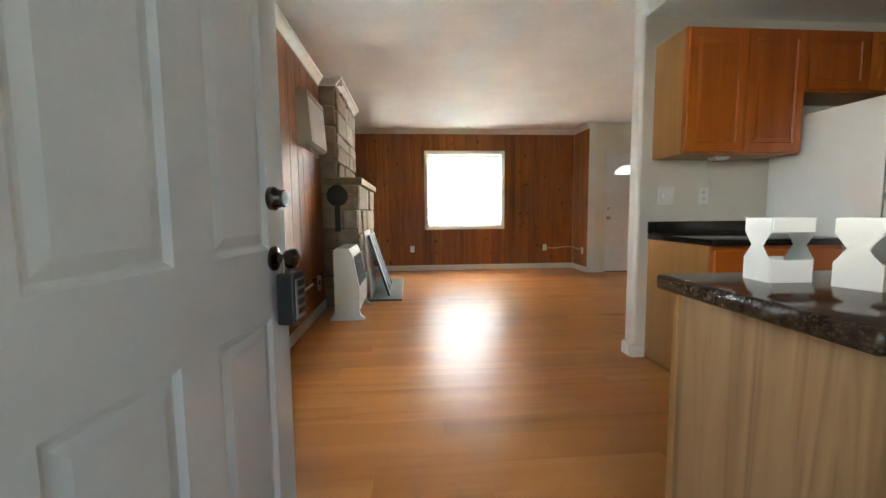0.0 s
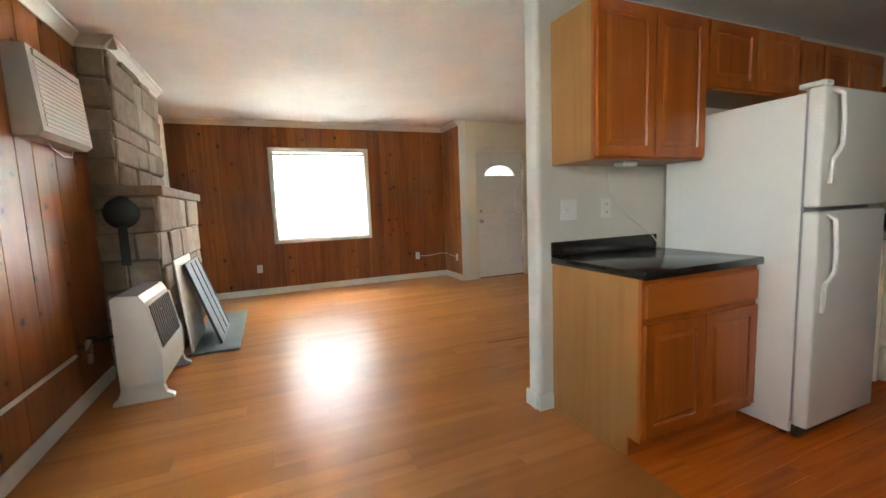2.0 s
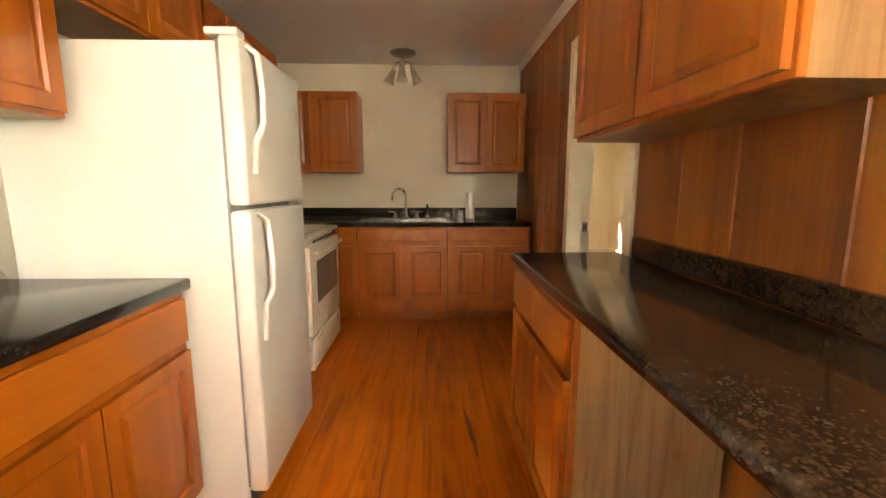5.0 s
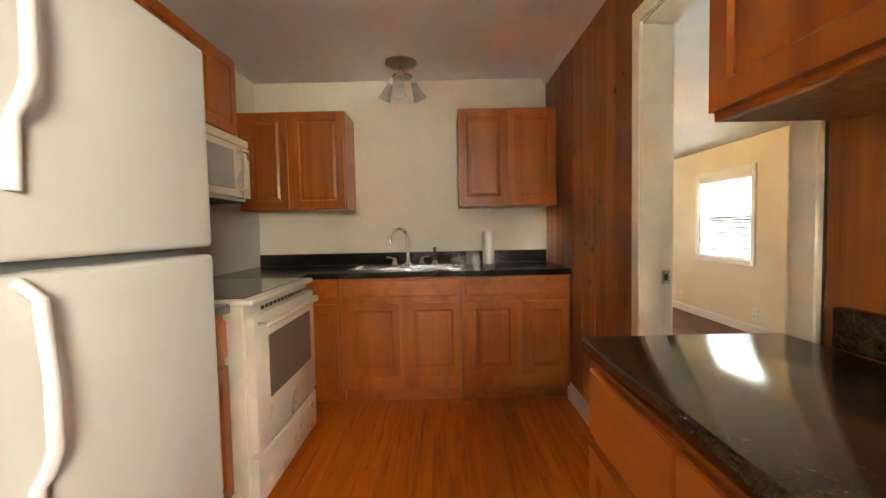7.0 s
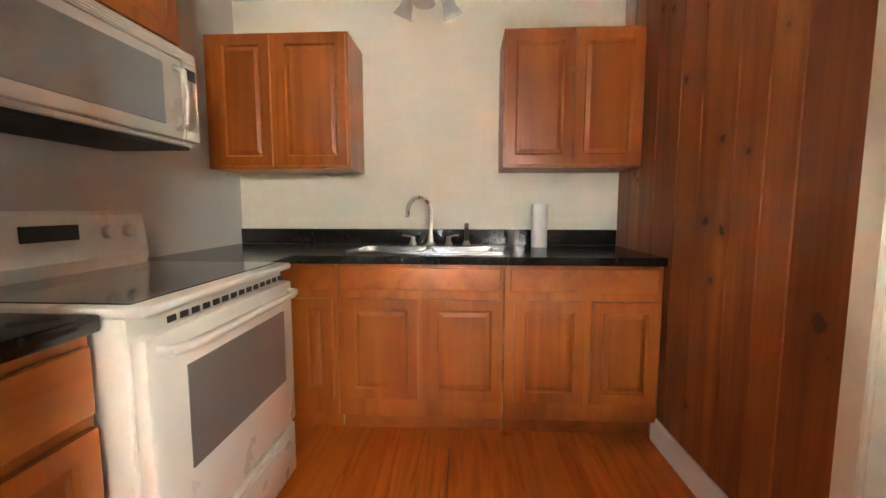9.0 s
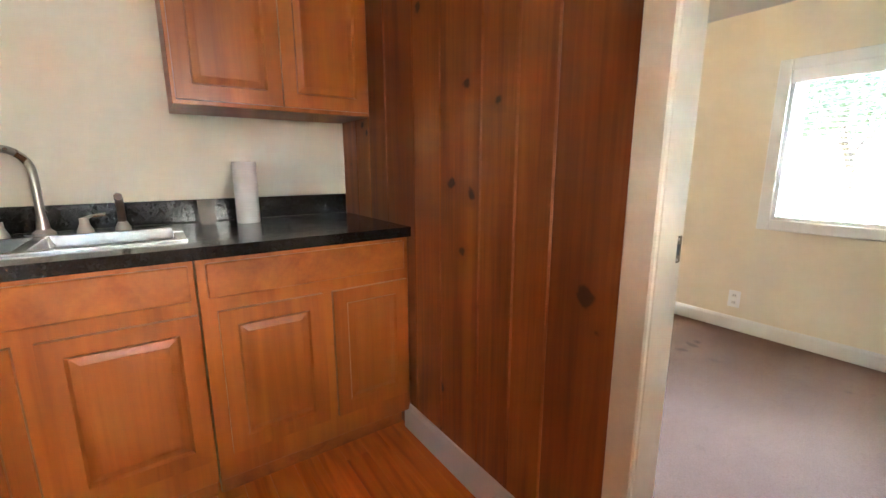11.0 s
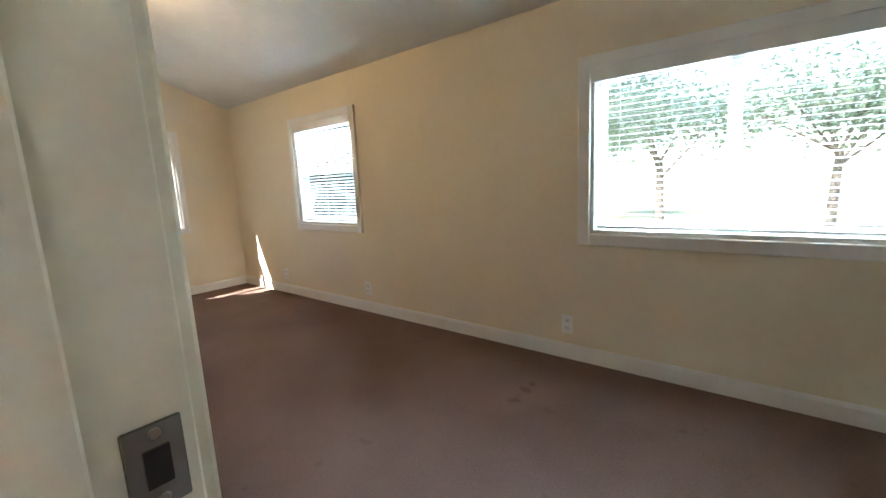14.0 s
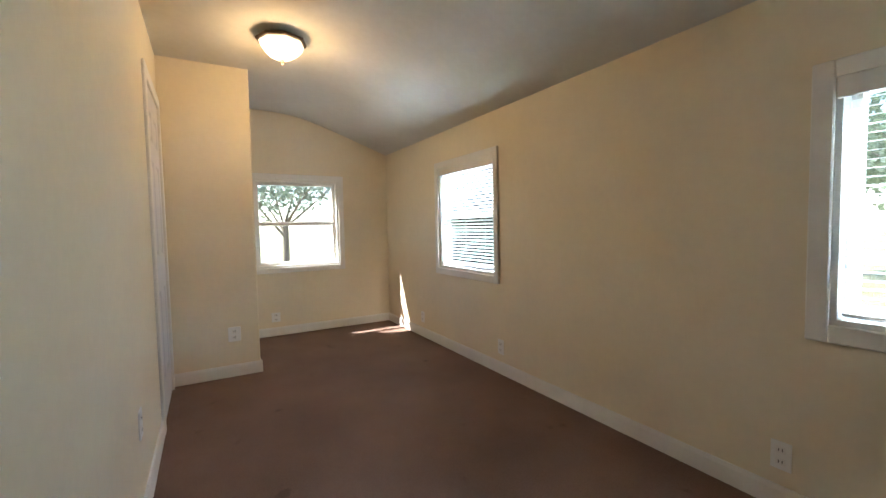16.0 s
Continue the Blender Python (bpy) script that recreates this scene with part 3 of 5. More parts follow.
def window_unit(name, m, w, h, depth, label, mullion=None, rail=None, trim=0.055, outer=0.0):
    """A white window in a frame of its own: local x along the wall, y outwards, z up, seen from inside at y = 0."""
    win = thing(name, m, label, "window", kind="structure")
    part("casing", casing("c", 0, w, 0, h, trim, 0.018, 0.0, -1, WHITE, sill=True), WHITE, win)
    bm = bmesh.new()
    for a in ((0, 0.02, 0, h), (w - 0.02, w, 0, h), (0.02, w - 0.02, 0, 0.02), (0.02, w - 0.02, h - 0.02, h)):
        box(bm, a[0], a[1], 0.0, depth, a[2], a[3])
    part("reveal", bm, WHITE, win)
    f = 0.035
    bm = bmesh.new()
    for a in ((0.02, 0.02 + f, 0.02, h - 0.02), (w - 0.02 - f, w - 0.02, 0.02, h - 0.02), (0.02 + f, w - 0.02 - f, 0.02, 0.02 + f), (0.02 + f, w - 0.02 - f, h - 0.02 - f, h - 0.02)):
        box(bm, a[0], a[1], depth * 0.55, depth * 0.9, a[2], a[3], bevel=0.004)
    if mullion:
        box(bm, mullion - 0.025, mullion + 0.025, depth * 0.5, depth * 0.92, 0.02 + f, h - 0.02 - f, bevel=0.004)
    if rail:
        box(bm, 0.02 + f, w - 0.02 - f, depth * 0.5, depth * 0.92, rail - 0.02, rail + 0.02, bevel=0.004)
    part("sash", bm, WHITE, win)
    spans = [(0.05, w - 0.05, 0.05, h - 0.05)]
    if mullion:
        spans = [(0.05, mullion - 0.02, 0.05, h - 0.05), (mullion + 0.02, w - 0.05, 0.05, h - 0.05)]
    if rail:
        spans = [(0.05, w - 0.05, 0.05, rail - 0.015), (0.05, w - 0.05, rail + 0.015, h - 0.05)]
    for a in spans:
        p = part("pane", slab(a[0], a[1], depth * 0.70, depth * 0.70 + 0.004, a[2], a[3]), GLASS, win)
        p.visible_shadow = False
    return win


def blind(m, w, h, tilt, label, drop=1.0, pitch=0.022, slat=0.025, valance=False):
    """A slatted blind hanging in a window, tilt in degrees from flat."""
    b = thing("window_blind", m, label, "blind")
    part("headrail", slab(0, w, -0.02, 0.02, h - 0.04, h, bevel=0.003), WHITE, b)
    n = int((h * drop - 0.06) / pitch)
    me = finish("slat", slab(0.004, w - 0.004, -slat / 2, slat / 2, -0.0008, 0.0008), BLINDW)
    for k in range(n):
        ob = new("slat", me)
        ob.parent = b
        ob.matrix_basis = pose(0, 0, h - 0.05 - k * pitch, tilt, 0, 0)
    zb = h - 0.05 - n * pitch
    part("bottom_rail", slab(0.002, w - 0.002, -0.013, 0.013, zb - 0.012, zb, bevel=0.003), WHITE, b)
    for x in (0.12, w / 2, w - 0.12):
        part("cord", cyl(bmesh.new(), (x, -slat / 2 - 0.001, zb), (x, -slat / 2 - 0.001, h - 0.03), 0.0012, n=6), CABLE, b)
    if valance:
        part("valance", slab(-0.02, w + 0.02, -0.045, -0.03, h - 0.07, h + 0.005, bevel=0.003), WHITE, b)
    return b


M_lw = pose(LWIN[0], FAR_Y, LWIN[2])
window_unit("window_1", M_lw, LWIN[1] - LWIN[0], LWIN[3] - LWIN[2], 0.13, "white framed living room window, glaring with daylight", trim=0.045)
blind(pose(LWIN[0] + 0.025, FAR_Y + 0.035, LWIN[2] + 0.03), LWIN[1] - LWIN[0] - 0.05, LWIN[3] - LWIN[2] - 0.06, 40, "white slatted blind, almost shut, hanging in the living room window")
M_ww = pose(0, WWIN[0], WWIN[2], 0, 0, 90)
window_unit("window_2", M_ww, WWIN[1] - WWIN[0], WWIN[3] - WWIN[2], 0.12, "white framed window among the pine boards", trim=0.065)
blind(M_ww @ pose(0.025, 0.03, 0.03), WWIN[1] - WWIN[0] - 0.05, WWIN[3] - WWIN[2] - 0.06, 42, "white slatted blind, half open, beside the entry door")
M1 = pose(BW1[1], BED_S, BW1[2], 0, 0, 180)
w1, h1 = BW1[1] - BW1[0], BW1[3] - BW1[2]
window_unit("window_3", M1, w1, h1, 0.12, "white sliding bedroom window with two panes", mullion=w1 * 0.5, trim=0.065)
blind(M1 @ pose(0.025, 0.03, 0.03), w1 - 0.05, h1 - 0.03, 6, "white slatted blind, open, in the bedroom window", pitch=0.030, slat=0.024, valance=True)
M2 = pose(BW2[1], BED_S, BW2[2], 0, 0, 180)
w2, h2 = BW2[1] - BW2[0], BW2[3] - BW2[2]
window_unit("window_4", M2, w2, h2, 0.12, "white sash window in the bedroom", rail=h2 * 0.52, trim=0.06)
blind(M2 @ pose(0.025, 0.03, 0.03), w2 - 0.05, h2 - 0.03, -32, "white slatted blind, open, in the sash window", pitch=0.028, slat=0.024, valance=True)
M3 = pose(BED_E, BW3[1], BW3[2], 0, 0, -90)
w3, h3 = BW3[1] - BW3[0], BW3[3] - BW3[2]
window_unit("window_5", M3, w3, h3, 0.12, "white sash window in the end wall, without a blind", rail=h3 * 0.5, trim=0.06)

# entry door, standing open
SIX = lambda w, h: [(a, b, c, d) for a, b in ((0.125 * w / 0.91, 0.395 * w / 0.91), (w - 0.395 * w / 0.91, w - 0.125 * w / 0.91)) for c, d in ((0.24, 0.80), (1.02, 1.60), (1.72, 1.90))]


def six_panel_door(name, m, w, h, label, material=DOORW, panels=None):
    d = thing(name, m, label, "door", kind="structure")
    part("leaf", panelled(w, h, 0.042, panels or [(a, b, c * h / 2.03, e * h / 2.03) for a, b, c, e in SIX(w, 2.03)], groove=0.018, rim=0.032, raised=0.007), material, d)
    return d


def knob(d, x, z, y, out, material, name="knob", r=0.027):
    bm = bmesh.new()
    lathe(bm, [(0.032, 0), (0.032, 0.006), (0.026, 0.010), (0.012, 0.014), (0.011, 0.030), (r * 0.85, 0.036), (r, 0.046), (r * 0.95, 0.058), (r * 0.6, 0.064), (0.0, 0.066)], (0, 0, 0), "y", 24)
    bm.transform(Matrix.Translation((x, y, z)) @ Matrix.Diagonal((1, out, 1, 1)))
    return part(name, bm, material, d, smooth=True)


ENTRY_M, LOCK = pose(0.515, 0.875, 0.012, 0, 0, 82), 0.737
entry = six_panel_door("door_1", ENTRY_M, 0.81, 2.03, "white six-panel entry door standing open", panels=[(a, b, c, e) for a, b in ((0.13, 0.375), (0.485, 0.715)) for c, e in ((0.22, 0.79), (0.965, 1.62), (1.73, 1.90))])
knob(entry, LOCK, 0.94, 0.0, -1, HARDWARE)
knob(entry, LOCK, 0.94, 0.042, 1, HARDWARE)
part("deadbolt", lathe(bmesh.new(), [(0.030, 0.0), (0.030, -0.012), (0.024, -0.018), (0.022, -0.034), (0.0, -0.036)], (LOCK, 0.0, 1.095), "y"), HARDWARE, entry, smooth=True)
part("deadbolt_cap", lathe(bmesh.new(), [(0.019, -0.0345), (0.019, -0.039), (0.0, -0.040)], (LOCK, 0.0, 1.095), "y"), NICKEL, entry, smooth=True)
part("latch_plate", slab(0.8095, 0.812, 0.01, 0.032, 0.90, 0.98), NICKEL, entry)
for z in (0.25, 1.0, 1.8):
    part("hinge", cyl(bmesh.new(), (0.0, -0.006, z - 0.05), (0.0, -0.006, z + 0.05), 0.007), NICKEL, entry)
lockbox = thing("lock_box", ENTRY_M @ pose(LOCK, 0, 0.845, 0, 0, -90), "black key lock box hanging from the door knob", "lock box")
part("body", slab(0.018, 0.066, -0.034, 0.034, -0.075, 0.06, bevel=0.007, seg=2), BLACK, lockbox)
part("keypad", slab(0.066, 0.069, -0.028, 0.028, -0.06, 0.045, bevel=0.001), GASKET, lockbox, "dark grey keypad cover")
for k in range(4):
    part("button", slab(0.069, 0.0715, -0.02, 0.02, -0.048 + k * 0.024, -0.032 + k * 0.024, bevel=0.001), BLACK, lockbox)
part("shackle", tube(bmesh.new(), [(0.036, -0.022, 0.055), (0.036, -0.022, 0.09), (0.036, -0.012, 0.112), (0.036, 0.012, 0.112), (0.036, 0.022, 0.09), (0.036, 0.022, 0.055)], 0.0045), STEEL, lockbox)
bm = bmesh.new()
for a in ((ENTRY[0] - 0.0, ENTRY[0] + 0.018, 0, ENTRY[3]), (ENTRY[1] - 0.018, ENTRY[1], 0, ENTRY[3]), (ENTRY[0] + 0.018, ENTRY[1] - 0.018, ENTRY[3] - 0.018, ENTRY[3])):
    box(bm, a[0], a[1], BED_N - 0.002, SOUTH_K - 0.002, a[2], a[3])
lone("door_frame_entry", bm, WHITE, "white painted frame of the entry door", "door frame", kind="structure")

# front door at the far end
fd = thing("door_2", pose(FDOOR[0], DOOR_Y + 0.03, 0.015), "white front door with a fan-shaped light", "door", kind="structure")
wfd = FDOOR[1] - FDOOR[0]
bm = panelled(wfd, 1.645, 0.04, [(0.13, 0.37, 0.25, 0.85), (wfd - 0.37, wfd - 0.13, 0.25, 0.85), (0.13, 0.37, 1.05, 1.45), (wfd - 0.37, wfd - 0.13, 1.05, 1.45)], groove=0.01, rim=0.02, raised=0.004)
box(bm, 0, wfd / 2 - 0.27, 0, 0.04, 1.645, 2.04)
box(bm, wfd / 2 + 0.27, wfd, 0, 0.04, 1.645, 2.04)
for s in (-1, 1):
    n = 10
    for y in (0.0, 0.04):
        arc = [(wfd / 2 + s * 0.27 * math.cos(math.pi / 2 * k / n), 1.645 + 0.17 * math.sin(math.pi / 2 * k / n)) for k in range(n + 1)]
        for (xa, za), (xb, zb) in zip(arc, arc[1:]):
            bm.faces.new([bm.verts.new(p) for p in ((xa, y, za), (xb, y, zb), (xb, y, 2.04), (xa, y, 2.04))])
part("leaf", bm, WHITE, fd)
fan_pane = part("fanlight", slab(wfd / 2 - 0.27, wfd / 2 + 0.27, 0.018, 0.022, 1.645, 1.82), FROST, fd, "fan-shaped frosted glass light")
fan_pane.visible_shadow = False
for k in range(1, 5):
    a = math.pi * k / 5
    part("glazing_bar", tube(bmesh.new(), [(wfd / 2, -0.006, 1.652), (wfd / 2 - 0.27 * math.cos(a), -0.006, 1.652 + 0.165 * math.sin(a))], 0.005, 6), WHITE, fd)
part("fanlight_frame", tube(bmesh.new(), [(wfd / 2 - 0.28 * math.cos(math.pi * k / 18), -0.004, 1.645 + 0.175 * math.sin(math.pi * k / 18)) for k in range(19)] + [(wfd / 2 - 0.28, -0.004, 1.645)], 0.010, 8), WHITE, fd)
knob(fd, 0.06, 0.92, 0.0, -1, NICKEL)
part("deadbolt", lathe(bmesh.new(), [(0.028, 0.0), (0.028, -0.012), (0.02, -0.02), (0.0, -0.022)], (0.06, 0.0, 1.08), "y"), NICKEL, fd, smooth=True)
for z in (0.25, 1.0, 1.8):
    part("hinge", cyl(bmesh.new(), (wfd - 0.004, -0.006, z - 0.05), (wfd - 0.004, -0.006, z + 0.05), 0.007), NICKEL, fd)
lone("door_frame_front", casing("c", FDOOR[0], FDOOR[1], 0, FDOOR[3], 0.05, 0.012, DOOR_Y, -1, WHITE), CREAM, "painted frame of the front door", "door frame", kind="structure")
lone("threshold", slab(FDOOR[0], FDOOR[1], DOOR_Y - 0.005, DOOR_Y + 0.1, 0.0, 0.013, bevel=0.003), BRONZE, "dark metal threshold under the front door", "threshold", kind="structure")

# bedroom door, standing open into the bedroom
bd = six_panel_door("door_3", pose(3.915, 0.80, 0.012, 0, 0, -87), 0.745, 2.0, "white six-panel bedroom door standing open")
knob(bd, 0.685, 0.915, 0.042, 1, BRUSHED, r=0.026)
knob(bd, 0.685, 0.915, 0.0, -1, BRUSHED, r=0.026)
for z in (0.25, 1.0, 1.8):
    part("hinge", cyl(bmesh.new(), (-0.004, 0.046, z - 0.045), (-0.004, 0.046, z + 0.045), 0.006), NICKEL, bd)
bm = casing("c", BEDDOOR[0] + 0.006, BEDDOOR[1] - 0.034, 0, BEDDOOR[3] - 0.012, 0.068, 0.018, SOUTH_K, 1, WHITE)
bm2 = casing("c", BEDDOOR[0] + 0.006, BEDDOOR[1] - 0.006, 0, BEDDOOR[3] - 0.006, 0.068, 0.016, BED_N, -1, WHITE)
for a in ((BEDDOOR[0], BEDDOOR[0] + 0.018, 0, BEDDOOR[3]), (BEDDOOR[1] - 0.018, BEDDOOR[1], 0, BEDDOOR[3]), (BEDDOOR[0] + 0.018, BEDDOOR[1] - 0.018, BEDDOOR[3] - 0.018, BEDDOOR[3])):
    box(bm, a[0], a[1], BED_N - 0.002, SOUTH_K + 0.004, a[2], a[3], bevel=0.002)
box(bm, BEDDOOR[1] - 0.036, BEDDOOR[1] - 0.018, 0.888, SOUTH_K + 0.003, 0, BEDDOOR[3] - 0.02, bevel=0.002)
box(bm, BEDDOOR[0] + 0.018, BEDDOOR[0] + 0.036, 0.888, SOUTH_K + 0.003, 0, BEDDOOR[3] - 0.02, bevel=0.002)
bdf = tagged(new("door_frame_bedroom", finish("door_frame_bedroom", bm, IVORY)), "ivory painted frame of the bedroom door", "door frame", kind="structure")
lone("door_trim_bedroom", bm2, IVORY, "ivory painted trim round the bedroom door", "trim", kind="structure")
sp = thing("strike_plate", pose(BEDDOOR[1] - 0.018, 0.855, 0.952), "worn metal strike plate on the door jamb", "strike plate")
part("plate", slab(-0.0025, 0.0, -0.018, 0.016, -0.03, 0.03, bevel=0.001), STEEL, sp)
part("latch_hole", slab(-0.0035, -0.0025, -0.009, 0.006, -0.013, 0.013), BLACK, sp)
for z in (-0.023, 0.023):
    part("screw", lathe(bmesh.new(), [(0.004, 0), (0.003, -0.0015), (0, -0.0015)], (-0.0025, -0.002, z), "x", 10), NICKEL, sp)
cd = six_panel_door("door_4", pose(8.14, 0.87, 0.012, 0, 0, 180), 0.70, 2.03, "white six-panel closet door, shut")
lone("door_frame_closet", casing("c", 7.44, 8.14, 0, 2.05, 0.07, 0.016, BED_N, -1, WHITE), WHITE, "white painted frame of the closet door", "door frame", kind="structure")


# ---- kitchen cabinets ----
def raised_door(w, h):
    return panelled(w, h, 0.019, [(0.05, w - 0.05, 0.05, h - 0.05)], groove=0.010, rim=0.028, raised=0.007, both=False)


def cabinet(m, w, d, z0, z1, doors, drawers, label, sides=TAN, toe=0.0, group="kitchen cabinets", name="base_cabinet"):
    """A cabinet: local x along its face, front at y = 0, depth to +y. doors and drawers: (x0, x1, z0, z1) on its face."""
    c = thing(name, m, label, "cabinet", group=group)
    bm = bmesh.new()
    box(bm, 0.002, w - 0.002, 0.02, d, z0 + (toe and 0.1), z1)
    if toe:
        box(bm, 0.002, w - 0.002, 0.08, d, z0, z0 + 0.1)
    part("body", bm, sides, c)
    bm = bmesh.new()
    za = z0 + (0.1 if toe else 0)
    box(bm, 0.0, w, 0.0, 0.02, za, z1, bevel=0.002)
    part("face_frame", bm, OAK, c)
    for a in doors:
        bm = raised_door(a[1] - a[0], a[3] - a[2])
        bm.transform(Matrix.Translation((a[0], -0.019, a[2])))
        part("door", bm, OAK, c)
    for a in drawers:
        part("drawer_front", slab(a[0], a[1], -0.019, 0.0, a[2], a[3], bevel=0.004), OAK_X, c)
    if toe:
        part("toe_kick", slab(0.004, w - 0.004, 0.072, 0.078, z0, z0 + 0.1), OAK_X, c)
    return c


def two(w, z0, z1, edge=0.012, gap=0.006):
    return [(edge, w / 2 - gap / 2, z0, z1), (w / 2 + gap / 2, w - edge, z0, z1)]


FY = 2.69
cabinet(pose(2.665, FY, 0), 0.80, 3.31 - FY, 0, 0.861, two(0.80, 0.13, 0.655), [(0.012, 0.788, 0.685, 0.835)], "orange-brown wooden base cabinet beside the fridge", toe=1)
cabinet(pose(4.105, FY, 0), 0.445, 3.31 - FY, 0, 0.861, [(0.012, 0.433, 0.13, 0.655)], [(0.012, 0.433, 0.685, 0.835)], "narrow wooden base cabinet between fridge and stove", toe=1)
cabinet(pose(2.67, 2.985, 0), 0.78, 0.325, 1.415, 2.175, two(0.78, 1.43, 2.16), [], "orange-brown wooden wall cabinet with two doors", name="wall_cabinet")
cabinet(pose(3.455, 2.985, 0), 0.84, 0.325, 1.80, 2.175, two(0.84, 1.815, 2.16), [], "low wooden wall cabinet above the fridge", name="wall_cabinet")
cabinet(pose(4.30, 2.985, 0), 0.25, 0.325, 1.72, 2.16, [(0.012, 0.238, 1.735, 2.145)], [], "small wooden wall cabinet beside the microwave", name="wall_cabinet")
cabinet(pose(4.555, 2.985, 0), 0.755, 0.325, 1.72, 2.16, two(0.755, 1.735, 2.145), [], "low wooden wall cabinet above the microwave", name="wall_cabinet")
SX = 5.665
SINK = lambda y: pose(SX, y, 0, 0, 0, -90)
cabinet(SINK(2.50), 0.80, EAST - SX, 0, 0.862, [(0.035, 0.392, 0.195, 0.69), (0.435, 0.795, 0.195, 0.69)], [(0.02, 0.785, 0.735, 0.845)], "wooden sink cabinet with two doors", toe=1)
cabinet(SINK(1.695), 0.73, EAST - SX, 0, 0.862, [(0.045, 0.375, 0.195, 0.69), (0.41, 0.715, 0.195, 0.69)], [(0.025, 0.705, 0.735, 0.845)], "wooden base cabinet beside the pine wall", toe=1)
cabinet(SINK(2.80), 0.295, EAST - SX, 0, 0.862, [(0.10, 0.275, 0.195, 0.69)], [(0.10, 0.275, 0.735, 0.845)], "narrow wooden corner cabinet beside the stove", toe=1)
UX = 5.975
cabinet(pose(UX, 3.30, 0, 0, 0, -90), 0.79, EAST - UX, 1.34, 2.055, [(0.06, 0.365, 1.355, 2.04), (0.40, 0.778, 1.355, 2.04)], [], "wooden wall cabinet in the corner above the sink counter", sides=OAK, name="wall_cabinet")
cabinet(pose(UX, 1.685, 0, 0, 0, -90), 0.72, EAST - UX, 1.34, 2.05, two(0.72, 1.355, 2.035), [], "wooden wall cabinet beside the pine wall", sides=OAK, name="wall_cabinet")
cabinet(pose(3.90, 1.45, 0, 0, 0, 180), 0.74, 0.465, 0, 0.873, two(0.74, 0.13, 0.66), two(0.74, 0.69, 0.845), "wooden base cabinet under the speckled counter", sides=PALE, toe=1)
cabinet(pose(3.78, 1.25, 0, 0, 0, 180), 1.01, 0.28, 1.385, 2.16, two(1.01, 1.40, 2.145), [], "orange wooden wall cabinet above the speckled counter", sides=PALE, name="wall_cabinet")

# worktops
def worktop(name, label, bm, material):
    return lone(name, bm, material, label, "counter", smooth=True)


bm = slab(2.655, 3.475, FY - 0.03, 3.31, 0.861, 0.90, bevel=0.008, seg=2)
worktop("worktop", "black laminate worktop with a glossy front edge", bm, COUNTER)
lone("backsplash", slab(2.655, 3.475, 3.29, 3.31, 0.901, 0.985, bevel=0.004), COUNTER, "black laminate upstand along the wall", "backsplash")
worktop("worktop", "short black worktop between fridge and stove", slab(4.10, 4.557, FY - 0.03, 3.31, 0.861, 0.90, bevel=0.008, seg=2), COUNTER)
CZ = 0.90
sink_top = thing("worktop", pose(5.8, 2.1, CZ), "black laminate sink worktop", "counter")
for a in ((SX - 0.03, 5.80, 0.965, 3.31), (6.17, EAST, 0.965, 3.31), (5.80, 6.17, 0.965, 1.72), (5.80, 6.17, 2.46, 3.31), (5.332, SX - 0.03, 2.70, 3.31)):
    part("worktop_board", slab(a[0], a[1], a[2], a[3], CZ - 0.038, CZ), COUNTER, sink_top, world_place=True)
lone("backsplash", slab(EAST - 0.02, EAST, 0.965, 3.31, CZ + 0.001, CZ + 0.095, bevel=0.004), COUNTER, "black laminate upstand behind the sink", "backsplash")
worktop("worktop", "brown speckled worktop along the pine wall", slab(1.58, 3.925, 0.982, 1.48, 0.873, 0.912, bevel=0.012, seg=3), GRANITE)
lone("backsplash", slab(1.75, 3.79, 0.962, 0.992, 0.913, 1.0, bevel=0.006, seg=2), GRANITE, "brown speckled upstand along the pine wall", "backsplash")
bm = slab(1.615, 1.64, 0.965, 1.43, 0, 0.873)
pp = thing("end_panel", pose(1.615, 1.2, 0), "pale grained plywood end panel under the worktop", "panel")
part("panel", bm, PALE, pp, world_place=True)
part("edge_strip", slab(1.61, 1.655, 1.43, 1.45, 0, 0.873, bevel=0.002), TAN, pp, world_place=True)

lone("trim_cabinet_foot", slab(2.652, 2.664, 2.76, 3.29, 0, 0.016, bevel=0.003), TAN, "thin wooden strip at the foot of the cabinet side", "trim", kind="structure")

# ---- kitchen appliances ----
fr = thing("refrigerator", pose(3.485, 2.455, 0), "white top-freezer refrigerator with textured doors", "refrigerator")
FW = 0.602
part("body", slab(0.004, FW - 0.004, 0.075, 0.79, 0.03, 1.665, bevel=0.006, seg=2), APPL, fr)
part("freezer_door", slab(0, FW, 0, 0.066, 1.143, 1.685, bevel=0.014, seg=3), APPL, fr, smooth=True)
part("fridge_door", slab(0, FW, 0, 0.066, 0.075, 1.124, bevel=0.014, seg=3), APPL, fr, smooth=True)
part("gasket", slab(0.01, FW - 0.01, 0.066, 0.075, 0.09, 1.675), GASKET, fr)
part("base_grille", slab(0.02, FW - 0.02, 0.05, 0.075, 0.012, 0.07, bevel=0.003), GRILLE, fr)
part("hinge_cover", slab(0.012, 0.075, 0.005, 0.11, 1.686, 1.71, bevel=0.006, seg=2), APPL, fr)
for nm, zs in (("freezer_handle", (1.665, 1.64, 1.52, 1.42, 1.385, 1.36, 1.25)), ("fridge_handle", (1.11, 1.085, 0.95, 0.85, 0.815, 0.79, 0.65))):
    path = [(0.062, y, z) for y, z in zip((-0.002, -0.036, -0.046, -0.044, -0.030, -0.012, -0.006), zs)]
    bm = tube(bmesh.new(), path, 0.011, 10)
    part(nm, bm, APPL, fr, smooth=True)
